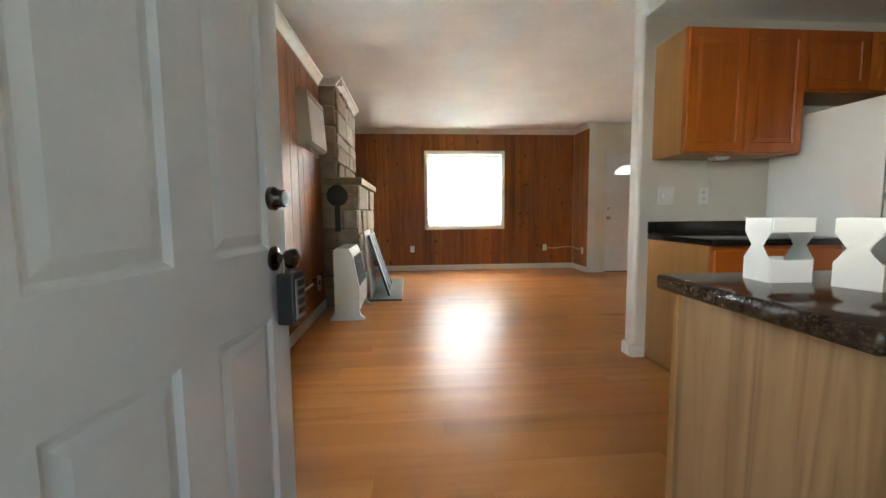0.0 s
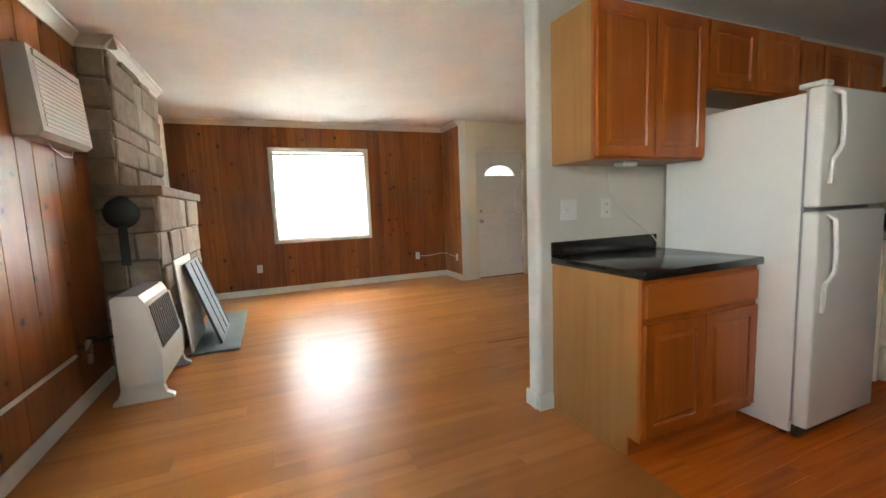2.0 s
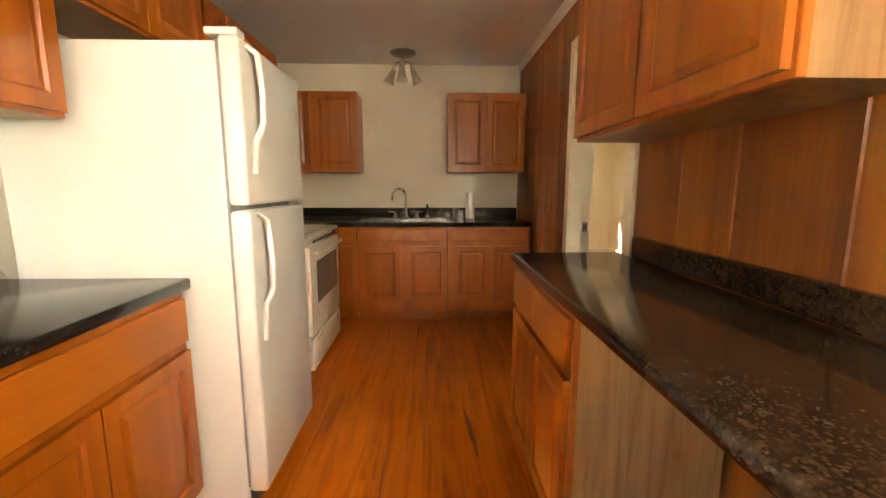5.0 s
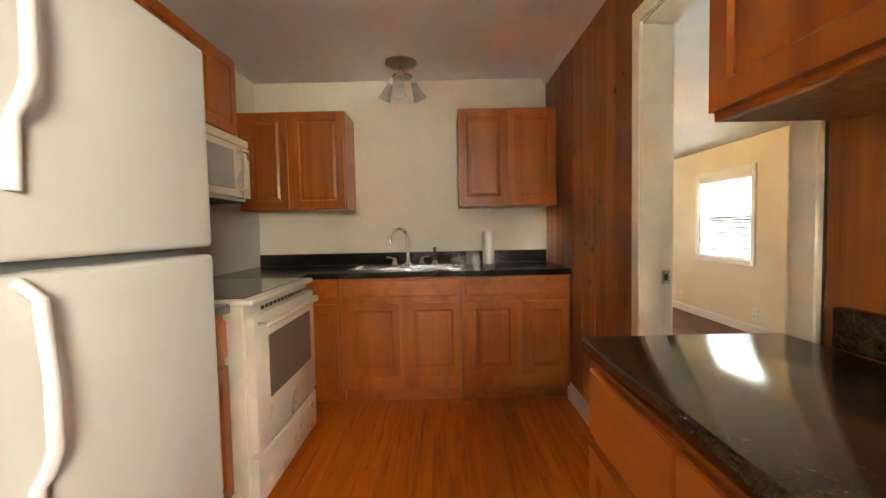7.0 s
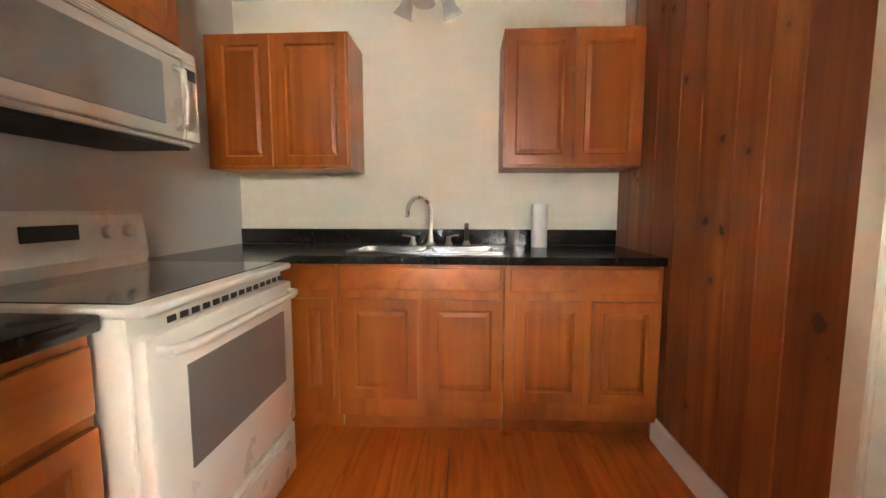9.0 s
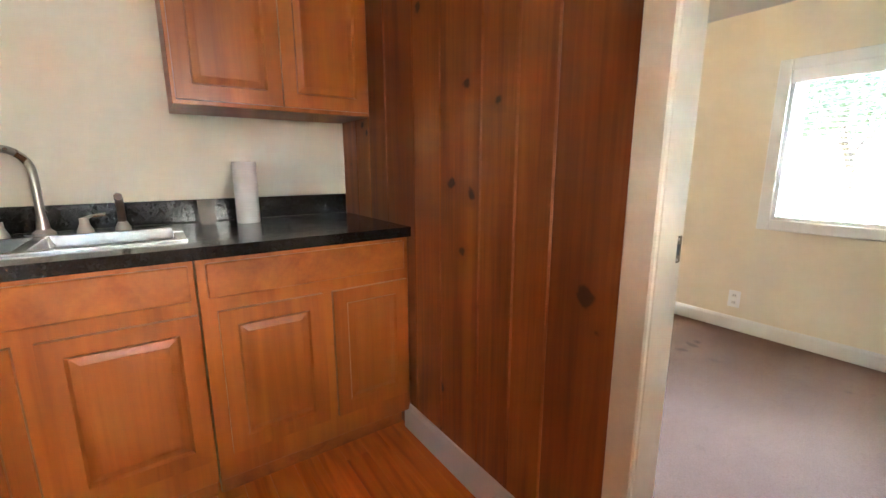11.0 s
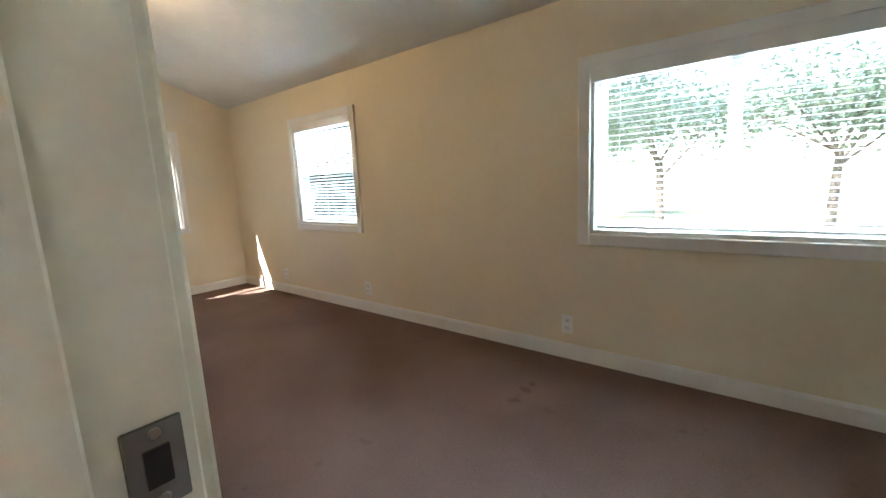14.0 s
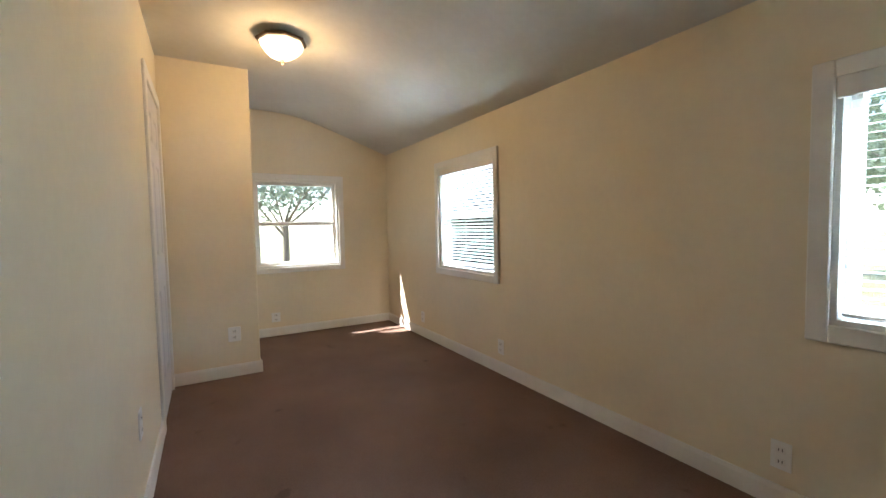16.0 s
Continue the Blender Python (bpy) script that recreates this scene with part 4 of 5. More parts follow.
for x in (0.05, FW - 0.05):
    part("foot", cyl(bmesh.new(), (x, 0.12, 0.0), (x, 0.12, 0.03), 0.018), BLACK, fr)

st = thing("stove", pose(4.562, 2.575, 0), "bisque electric stove with a glass top", "stove")
SW = 0.765
part("body", slab(0.003, SW - 0.003, 0.045, 0.70, 0.03, 0.885, bevel=0.004), BISQUE, st)
part("cooktop_frame", slab(0, SW, 0.0, 0.60, 0.885, 0.91, bevel=0.010, seg=2), BISQUE, st, smooth=True)
part("cooktop_glass", slab(0.03, SW - 0.03, 0.05, 0.56, 0.9105, 0.914), SMOKE, st)
ov = part("oven_door", slab(0.004, SW - 0.004, 0.0, 0.043, 0.27, 0.84, bevel=0.012, seg=2), BISQUE, st, smooth=True)
part("window", slab(0.13, SW - 0.09, -0.003, 0.002, 0.46, 0.735, bevel=0.001), OVENWIN, ov)
part("handle", tube(bmesh.new(), [(0.04, 0.0, 0.80), (0.045, -0.03, 0.80), (0.09, -0.042, 0.80), (SW - 0.09, -0.042, 0.80), (SW - 0.045, -0.03, 0.80), (SW - 0.04, 0.0, 0.80)], 0.013, 10), BISQUE, ov, smooth=True)
for k in range(14):
    part("vent_slot", slab(0.08 + k * 0.044, 0.108 + k * 0.044, 0.003, 0.006, 0.856, 0.872), GRILLE, st)
dr = part("drawer", slab(0.004, SW - 0.004, 0.004, 0.043, 0.045, 0.255, bevel=0.012, seg=2), BISQUE, st, smooth=True)
part("drawer_pull", slab(0.12, SW - 0.12, -0.006, 0.004, 0.215, 0.235, bevel=0.004), BISQUE, dr)
bm = bmesh.new()
extrude_profile(bm, [(0.60, 0.905), (0.59, 0.95), (0.61, 1.10), (0.625, 1.115), (0.72, 1.115), (0.72, 0.905)], (0, 0, 0), (SW, 0, 0), (0, 1, 0))
bg = part("control_panel", bm, BISQUE, st)
for x in (0.09, 0.18, SW - 0.18, SW - 0.09):
    part("knob", lathe(bmesh.new(), [(0.024, 0.0), (0.022, -0.018), (0.018, -0.022), (0, -0.022)], (x, 0.598, 1.04), "y"), BISQUE, bg, smooth=True)
part("clock", slab(SW / 2 - 0.09, SW / 2 + 0.09, 0.592, 0.602, 1.02, 1.07), BLACK, bg)
for x in (0.06, SW - 0.06):
    part("foot", cyl(bmesh.new(), (x, 0.1, 0.0), (x, 0.1, 0.03), 0.015), BLACK, st)

mw = thing("microwave", pose(4.565, 2.91, 1.358), "bisque over-range microwave with a grey window", "microwave")
MWW, MWH = 0.745, 0.345
part("body", slab(0, MWW, 0.03, 0.395, 0.0, MWH, bevel=0.004), BISQUE, mw)
dd = part("door", slab(0.0, 0.655, 0, 0.03, 0.015, MWH - 0.05, bevel=0.008, seg=2), BISQUE, mw, smooth=True)
part("window", slab(0.05, 0.56, -0.003, 0.003, 0.055, MWH - 0.085, bevel=0.002), MWGLASS, dd)
part("handle", tube(bmesh.new(), [(0.615, 0.0, 0.05), (0.615, -0.035, 0.065), (0.615, -0.042, 0.155), (0.615, -0.035, 0.245), (0.615, 0.0, 0.26)], 0.011, 10), BISQUE, dd, smooth=True)
cp = part("control_panel", slab(0.66, MWW, 0, 0.03, 0.015, MWH - 0.05, bevel=0.006, seg=2), BISQUE, mw, smooth=True)
part("display", slab(0.675, 0.73, -0.003, 0.002, 0.235, 0.275), BLACK, cp)
part("button_field", slab(0.675, 0.73, -0.002, 0.002, 0.05, 0.21), CREAM, cp)
part("vent", slab(0.0, MWW, 0.004, 0.03, MWH - 0.045, MWH - 0.004, bevel=0.003), BISQUE, mw)
for k in range(4):
    part("vent_slat", slab(0.03, MWW - 0.03, 0.0, 0.006, MWH - 0.040 + k * 0.009, MWH - 0.036 + k * 0.009), BISQUE, mw)
part("underside", slab(0.01, MWW - 0.01, 0.04, 0.345, -0.012, -0.001), GRILLE, mw)

# sink
sk = thing("sink", pose(5.985, 2.09, CZ), "stainless steel double-bowl sink in the worktop", "sink")
bm = bmesh.new()
for a in ((-0.21, 0.21, -0.39, -0.36), (-0.21, 0.21, 0.36, 0.39), (-0.21, -0.18, -0.36, 0.36), (0.12, 0.21, -0.36, 0.36), (-0.18, 0.12, -0.015, 0.015)):
    box(bm, a[0], a[1], a[2], a[3], 0.001, 0.007)
part("rim", bm, STEEL, sk)
for y0, y1 in ((-0.36, -0.015), (0.015, 0.36)):
    bm = bmesh.new()
    a, b, d = (-0.18, 0.12, -0.17), 0.02, 0.004
    top = [bm.verts.new(p) for p in ((a[0], y0, 0.004), (a[1], y0, 0.004), (a[1], y1, 0.004), (a[0], y1, 0.004))]
    low = [bm.verts.new(p) for p in ((a[0] + b, y0 + b, a[2]), (a[1] - b, y0 + b, a[2]), (a[1] - b, y1 - b, a[2]), (a[0] + b, y1 - b, a[2]))]
    for k in range(4):
        bm.faces.new((top[k], top[(k + 1) % 4], low[(k + 1) % 4], low[k]))
    bm.faces.new(low[::-1])
    bmesh.ops.solidify(bm, geom=bm.faces[:], thickness=-0.002)
    part("bowl", bm, STEEL, sk)
    part("drain", lathe(bmesh.new(), [(0.04, 0), (0.04, 0.004), (0.03, 0.005), (0.0, 0.002)], ((a[0] + a[1]) / 2, (y0 + y1) / 2, a[2] + 0.001)), NICKEL, sk)
fc = thing("faucet", pose(6.14, 2.085, CZ + 0.007), "brushed nickel gooseneck faucet", "faucet")
part("base", lathe(bmesh.new(), [(0.03, 0), (0.03, 0.008), (0.018, 0.02), (0.014, 0.06), (0, 0.06)]), NICKEL, fc, smooth=True)
pts = [(0, 0, 0.05), (0, 0, 0.20)] + [(0.45 * (-0.07 + 0.07 * math.cos(a)), 0.9 * (0.07 - 0.07 * math.cos(a)), 0.20 + 0.08 * math.sin(a)) for a in [math.pi * k / 12 for k in range(1, 13)]] + [(-0.064, 0.128, 0.165)]
part("spout", tube(bmesh.new(), pts, 0.012, 12), NICKEL, fc, smooth=True)
for y in (-0.105, 0.105):
    hb = part("handle_base", lathe(bmesh.new(), [(0.024, 0), (0.022, 0.01), (0.014, 0.03), (0.013, 0.05), (0, 0.052)], (0, y, 0)), NICKEL, fc, smooth=True)
    part("lever", tube(bmesh.new(), [(0, y, 0.048), (-0.01, y * 1.25, 0.056), (-0.015, y * 1.6, 0.06)], 0.006, 8), NICKEL, hb, smooth=True)
sp_ = thing("side_spray", pose(6.14, 1.875, CZ + 0.007), "dark side spray beside the faucet", "sprayer")
part("holder", lathe(bmesh.new(), [(0.024, 0), (0.022, 0.012), (0.014, 0.03), (0, 0.032)]), NICKEL, sp_, smooth=True)
part("spray_head", tube(bmesh.new(), [(0, 0, 0.028), (0, 0, 0.075), (-0.006, 0, 0.10), (-0.022, 0, 0.118), (-0.04, 0, 0.122)], 0.013, 10), BRONZE, sp_, smooth=True)
gl = thing("tumbler", pose(6.17, 1.60, CZ + 0.001), "small clear plastic tumbler behind the sink", "tumbler")
part("cup", lathe(bmesh.new(), [(0.028, 0), (0.036, 0.10), (0.034, 0.10), (0.026, 0.004), (0, 0.004)], n=20), SHADE, gl, smooth=True)
tw = thing("paper_towel_roll", pose(6.14, 1.455, CZ + 0.001), "white roll of paper towels standing on the worktop", "paper towel")
part("roll", lathe(bmesh.new(), [(0.018, 0.0), (0.043, 0.0), (0.045, 0.004), (0.045, 0.245), (0.043, 0.249), (0.018, 0.249), (0.016, 0.12)], n=28), PAPER, tw, smooth=True)

# kitchen ceiling light with glass shades
kl = thing("ceiling_light", pose(5.93, 2.085, KIT_C), "nickel ceiling light with three clear glass shades", "ceiling light")
part("canopy", lathe(bmesh.new(), [(0.0, -0.030), (0.03, -0.030), (0.10, -0.022), (0.115, -0.010), (0.115, 0.0)], n=28), BRUSHED, kl, smooth=True)
part("stem", cyl(bmesh.new(), (0, 0, -0.09), (0, 0, -0.028), 0.016), BRUSHED, kl, smooth=True)
part("hub", lathe(bmesh.new(), [(0.0, -0.115), (0.014, -0.112), (0.022, -0.10), (0.022, -0.085), (0.012, -0.075), (0.0, -0.074)], n=16), NICKEL, kl, smooth=True)
for k in range(3):
    a = radians(178 + 120 * k)
    tip = Matrix.Rotation(a, 4, "Z")
    out = tip @ Vector((1, 0, 0))
    lean = (8, 24, 30)[k]
    arm = part("arm", tube(bmesh.new(), [out * 0.012 + Vector((0, 0, -0.085)), out * 0.05 + Vector((0, 0, -0.072)), out * 0.078 + Vector((0, 0, -0.085)), out * 0.082 + Vector((0, 0, -0.105))], 0.008, 8), BRUSHED, kl, smooth=True)
    turned = Matrix.Translation(out * 0.082 + Vector((0, 0, -0.10))) @ tip @ Matrix.Rotation(radians(-lean), 4, "Y")
    bm = lathe(bmesh.new(), [(0.0, 0.0), (0.019, -0.002), (0.021, -0.05), (0.0, -0.052)], n=16)
    bm.transform(turned)
    part("socket", bm, NICKEL, arm, smooth=True)
    bm = lathe(bmesh.new(), [(0.023, -0.035), (0.026, -0.06), (0.040, -0.125), (0.054, -0.162), (0.050, -0.160), (0.037, -0.125), (0.023, -0.06), (0.020, -0.035)], n=24)
    bm.transform(turned)
    part("shade", bm, SHADE, arm, "clear flared glass shade", smooth=True)

# white die-cut card boxes on the speckled counter
def card_box(m, label):
    b = thing("card_box", m, label, "box", group="card boxes")
    w, d, h, n = 0.095, 0.075, 0.135, 0.026
    # notched side panels
    for x in (0.0, w):
        bm = bmesh.new()
        out = [(0, 0), (d, 0), (d, h * 0.36), (d - n * 0.8, h * 0.58), (d, h * 0.80), (d, h), (0, h), (0, h * 0.80), (n * 0.8, h * 0.58), (0, h * 0.36)]
        f = bm.faces.new([bm.verts.new((x, y, z)) for y, z in out])
        bmesh.ops.solidify(bm, geom=[f], thickness=0.003)
        part("side", bm, CARD, b)
    for y in (0.0, d):
        part("lower_band", slab(0.003, w - 0.003, y - 0.0015, y + 0.0015, 0, h * 0.36), CARD, b)
        part("upper_band", slab(0.003, w - 0.003, y - 0.0015, y + 0.0015, h * 0.80, h), CARD, b)
    part("lid", slab(0, w, 0, d, h, h + 0.003), CARD, b)
    part("base", slab(0.003, w - 0.003, 0.002, d - 0.002, 0.0, 0.003), CARD, b)
    return b


bx = card_box(pose(1.733, 1.318, 0.9125, 0, 0, -4), "white die-cut card box with hexagon holes on the counter")
copy_thing(bx, pose(1.845, 1.198, 0.9125, 0, 0, 16))


# ---- wall plates ----
def plate(m, w, h, kind, label):
    p = thing("wall_plate", m, label, "outlet" if kind == "o" else "switch", group="wall plates")
    part("plate", slab(-w / 2, w / 2, -0.006, 0, -h / 2, h / 2, bevel=0.002), CARD, p)
    if kind == "o":
        for z in (-0.024, 0.024):
            r = part("receptacle", slab(-0.017, 0.017, -0.008, -0.006, z - 0.014, z + 0.014, bevel=0.001), WHITE, p)
            for x in (-0.006, 0.006):
                part("slot", slab(x - 0.0015, x + 0.0015, -0.0085, -0.0079, z - 0.006, z + 0.006), BLACK, r)
    else:
        for x in ((-0.023, 0.023) if w > 0.1 else (0,)):
            part("toggle", slab(x - 0.005, x + 0.005, -0.018, -0.006, -0.010, 0.012, bevel=0.002), WHITE, p)
    return p


plate(pose(2.785, NORTH_K, 1.165), 0.115, 0.115, "s", "white double switch plate above the worktop")
plate(pose(3.065, NORTH_K, 1.165), 0.07, 0.115, "o", "white outlet above the worktop")
plate(pose(1.01, FAR_Y, 0.39), 0.075, 0.115, "o", "white outlet on the pine boards")
plate(pose(3.46, FAR_Y, 0.385), 0.075, 0.115, "o", "white outlet with a cable on the pine boards")
plate(pose(3.99, 7.50, 0.36, 0, 0, -90), 0.075, 0.115, "o", "white outlet beside the corner board")
plate(pose(5.316, BED_S, 0.245, 0, 0, 180), 0.07, 0.115, "o", "white outlet under the bedroom window")
plate(pose(7.11, BED_S, 0.24, 0, 0, 180), 0.07, 0.115, "o", "white outlet on the cream bedroom wall")
plate(pose(8.43, BED_S, 0.235, 0, 0, 180), 0.07, 0.115, "o", "white outlet near the bedroom corner")
plate(pose(8.214, 0.405, 0.365, 0, 0, -90), 0.09, 0.115, "o", "cream outlet on the closet corner")
plate(pose(BED_E, -0.055, 0.23, 0, 0, -90), 0.09, 0.10, "o", "cream blank plate under the end window")
plate(pose(6.60, BED_N, 0.42), 0.07, 0.115, "o", "white outlet on the bedroom wall")
ob_w = thing("surface_outlet", pose(0, 3.30, 0.36, 0, 0, 90), "white surface-mounted outlet box on the pine boards", "outlet")
part("box", slab(-0.035, 0.035, -0.045, 0, -0.057, 0.057, bevel=0.005, seg=2), CARD, ob_w)
for z in (-0.024, 0.024):
    part("receptacle", slab(-0.016, 0.016, -0.047, -0.045, z - 0.014, z + 0.014), WHITE, ob_w)
bm = slab(0.0, 0.018, 3.34, 4.60, 0.355, 0.375, bevel=0.003)
lone("cable_duct", bm, WHITE, "white cable duct along the pine boards", "cable duct")
lone("cable", tube(bmesh.new(), [(3.50, FAR_Y - 0.012, 0.385)] + [(3.50 + 0.46 * k / 8, FAR_Y - 0.02, 0.385 - 0.012 * math.sin(k * 0.7)) for k in range(1, 9)] + [(3.978, 7.75, 0.38), (3.978, 7.55, 0.37)], 0.005, 6), CABLE, "white cable between two outlets on the pine boards", "cable")
lone("cable", tube(bmesh.new(), [(3.06, 3.296, 1.405), (3.07, 3.294, 1.33), (3.11, 3.29, 1.22), (3.20, 3.286, 1.12), (3.32, 3.285, 1.05), (3.42, 3.28, 0.98), (3.452, 3.27, 0.935), (3.455, 3.24, 0.906)], 0.004, 6), CABLE, "white cable hanging under the wall cabinet", "cable")
ul = thing("cabinet_light", pose(3.0, 3.10, 1.415), "small under-cabinet light fitting", "light fitting")
part("housing", slab(-0.05, 0.05, -0.04, 0.04, -0.022, 0, bevel=0.005), BISQUE, ul)
part("lens", slab(-0.04, 0.04, -0.03, 0.03, -0.026, -0.022), CARD, ul)

# ---- living room things ----
ac = thing("wall_air_conditioner", pose(0.0, 4.26, 1.665), "grey through-wall air conditioner on the pine boards", "air conditioner")
D_, L_, H_ = 0.13, 0.66, 0.47
bm = bmesh.new()
extrude_profile(bm, [(0.0, 0.0), (D_ - 0.03, 0.0), (D_, 0.03), (D_ - 0.03, H_), (0.0, H_)], (0, 0, 0), (0, L_, 0), (1, 0, 0))
part("body", bm, ACBODY, ac)
for k in range(14):
    z = 0.06 + k * 0.025
    x = D_ - 0.03 * (z - 0.03) / (H_ - 0.03)
    part("louvre", slab(x - 0.004, x + 0.004, 0.05, L_ - 0.04, z, z + 0.011), HEATERW, ac)
part("control_cover", slab(D_ - 0.03, D_ - 0.018, 0.05, L_ - 0.04, H_ - 0.045, H_ - 0.01), ACBODY, ac)
part("power_cord", tube(bmesh.new(), [(0.07, 0.18, 0.0), (0.08, 0.22, -0.04), (0.08, 0.34, -0.07), (0.08, 0.46, -0.06), (0.04, 0.60, -0.01), (0.03, 0.74, 0.10), (0.03, 0.76, 0.25), (0.03, 0.73, 0.30)], 0.005, 8), CABLE, ac)

ht = thing("gas_heater", pose(0.20, 4.57, 0), "free-standing cream gas heater on feet", "heater")
HL = 0.70
bm = bmesh.new()
extrude_profile(bm, [(0.02, 0.10), (0.26, 0.10), (0.265, 0.30), (0.20, 0.66), (0.17, 0.71), (0.05, 0.72), (0.02, 0.70)], (0, 0, 0), (0, HL, 0), (1, 0, 0))
part("case", bm, HEATERW, ht)
bm = slab(-0.004, 0.006, 0.07, HL - 0.07, 0.0, 0.30)
bm.transform(Matrix.Translation((0.258, 0, 0.33)) @ Matrix.Rotation(radians(-10.3), 4, "Y"))
part("grille", bm, GRILLE, ht)
for k in range(11):
    bm = slab(0.006, 0.010, 0.09 + k * 0.052, 0.094 + k * 0.052, 0.01, 0.29)
    bm.transform(Matrix.Translation((0.258, 0, 0.33)) @ Matrix.Rotation(radians(-10.3), 4, "Y"))
    part("bar", bm, STEEL, ht)
bm = slab(-0.002, 0.004, 0.09, HL - 0.09, 0.0, 0.03)
bm.transform(Matrix.Translation((0.188, 0, 0.665)) @ Matrix.Rotation(radians(-40), 4, "Y"))
part("vent", bm, GRILLE, ht)
for y in (0.0, HL - 0.05):
    bm = bmesh.new()
    extrude_profile(bm, [(-0.03, 0.0), (0.31, 0.0), (0.31, 0.02), (0.27, 0.045), (0.25, 0.12), (0.03, 0.12), (0.0, 0.045), (-0.03, 0.02)], (0, y, 0), (0, y + 0.05, 0), (1, 0, 0))
    part("foot", bm, HEATERW, ht)
vl = thing("gas_valve", pose(0.0, 4.66, 0.40), "metal gas valve and hose on the pine boards", "valve")
part("pipe", cyl(bmesh.new(), (0, 0, 0.0), (0.06, 0, 0.0), 0.012), STEEL, vl)
part("body", lathe(bmesh.new(), [(0.012, -0.11), (0.02, -0.10), (0.02, -0.02), (0.024, 0.0), (0.02, 0.03), (0.012, 0.05), (0, 0.05)], (0.06, 0, 0)), NICKEL, vl, smooth=True)
part("handle", slab(0.05, 0.10, -0.008, 0.03, 0.045, 0.06, bevel=0.003), STEEL, vl)
part("hose", tube(bmesh.new(), [(0.08, 0.0, 0.03), (0.12, 0.05, 0.03), (0.16, 0.12, 0.02), (0.19, 0.20, 0.0), (0.22, 0.26, -0.02)], 0.010, 8), BLACK, vl, smooth=True)

# fireplace: stone core, each stone a piece on it
FP_S, FP_N, CH_N, CH_X, FP_X = 5.20, 7.05, 6.62, 0.195, 0.40
fp = thing("fireplace", pose(0.1, 6.1, 0), "rough grey-brown stone fireplace with a chimney breast", "fireplace", kind="structure")
bm = bmesh.new()
box(bm, 0.0, FP_X - 0.02, FP_S + 0.02, FP_N, 0.0, 1.36)
box(bm, 0.0, CH_X - 0.02, FP_S + 0.02, CH_N, 1.36, LIV_C)
part("core", bm, MORTAR, fp, world_place=True)
bm = slab(0.0, 0.45, FP_S - 0.02, FP_N + 0.03, 1.375, 1.455, bevel=0.012, seg=2)
part("mantel", bm, STONE, fp, "thick stone mantel shelf", world_place=True)
part("cove_trim", extrude_profile(bmesh.new(), CROWN, (CH_X, FP_S - 0.07, LIV_C - 0.085), (CH_X, CH_N, LIV_C - 0.085), (1, 0, 0)), WHITE, fp, world_place=True)
part("cove_trim", extrude_profile(bmesh.new(), CROWN, (0.0, FP_S, LIV_C - 0.085), (CH_X + 0.07, FP_S, LIV_C - 0.085), (0, -1, 0)), WHITE, fp, world_place=True)
rs = random.Random(5)


def stones(face, a0, a1, z0, z1, depth):
    """Courses of rough stones; face 's' looks south at y = depth, 'e' looks east at x = depth."""
    z = z0
    while z < z1 - 0.04:
        h = min(rs.uniform(0.13, 0.30), z1 - z)
        if z1 - z - h < 0.05:
            h = z1 - z
        a = a0
        while a < a1 - 0.02:
            w = rs.uniform(0.22, 0.6) if face == "e" else rs.uniform(0.16, 0.34)
            if a1 - a - w < 0.08:
                w = a1 - a
            g, p = 0.003, rs.uniform(0.0, 0.016)
            if face == "s":
                bm = slab(a + g, a + w - g, depth - p, depth + 0.03, z + g, z + h - g)
            else:
                bm = slab(depth - 0.03, depth + p, a + g, a + w - g, z + g, z + h - g)
            for v in bm.verts:
                v.co += Vector([rs.uniform(-0.010, 0.010) for _ in range(3)])
            bmesh.ops.bevel(bm, geom=bm.edges[:], offset=0.012, segments=1, affect="EDGES")
            part("stone", bm, STONE, fp, world_place=True)
            a += w
        z += h


stones("s", 0.0, FP_X - 0.015, 0.0, 1.375, FP_S)
stones("e", FP_S, FP_N, 0.0, 1.375, FP_X)
stones("s", 0.0, CH_X - 0.015, 1.455, LIV_C - 0.06, FP_S)
stones("e", FP_S, CH_N, 1.455, LIV_C - 0.06, CH_X)
dk = thing("flue_cover", pose(0.17, FP_S, 1.255), "round black flue cover on the stone side", "flue cover")
part("disc", lathe(bmesh.new(), [(0.0, -0.03), (0.06, -0.028), (0.105, -0.02), (0.12, -0.006), (0.12, 0.02)], n=32, axis="y"), BLACK, dk, smooth=True)
# thin dark upright strip below the disc
part("soot_stain", slab(-0.03, 0.03, -0.021, -0.019, -0.40, -0.10), GRILLE, dk)
lone("hearth_slab", slab(0.46, 0.86, 5.42, 6.95, 0.001, 0.022, bevel=0.004), SLATE, "blue-grey slate hearth slab on the floor", "hearth", kind="structure")


def leaning(name, y0, y1, foot, top, z1, t, label, material, bars):
    """A framed panel leaning against the fireplace."""
    p = thing(name, pose(foot, y0, 0.023), label, "panel", group="panels against the fireplace")
    lean = math.atan2(foot - top, z1)
    length = math.hypot(foot - top, z1)
    m = Matrix.Rotation(-lean, 4, "Y")
    w = y1 - y0
    bm = slab(-t / 2, t / 2, 0.02, w - 0.02, 0.02, length - 0.02)
    bm.transform(m)
    part("sheet", bm, material, p)
    if bars:
        for a in ((0, 0.022, 0, length), (w - 0.022, w, 0, length), (w * 0.36, w * 0.36 + 0.016, 0.02, length - 0.02), (w * 0.68, w * 0.68 + 0.016, 0.02, length - 0.02), (0.022, w - 0.022, 0, 0.022), (0.022, w - 0.022, length - 0.022, length)):
            bm = slab(-t, t, a[0], a[1], a[2], a[3], bevel=0.002)
            bm.transform(m)
            part("frame_bar", bm, BLACK if a[3] - a[2] > 0.3 else SCREEN, p)
    return p


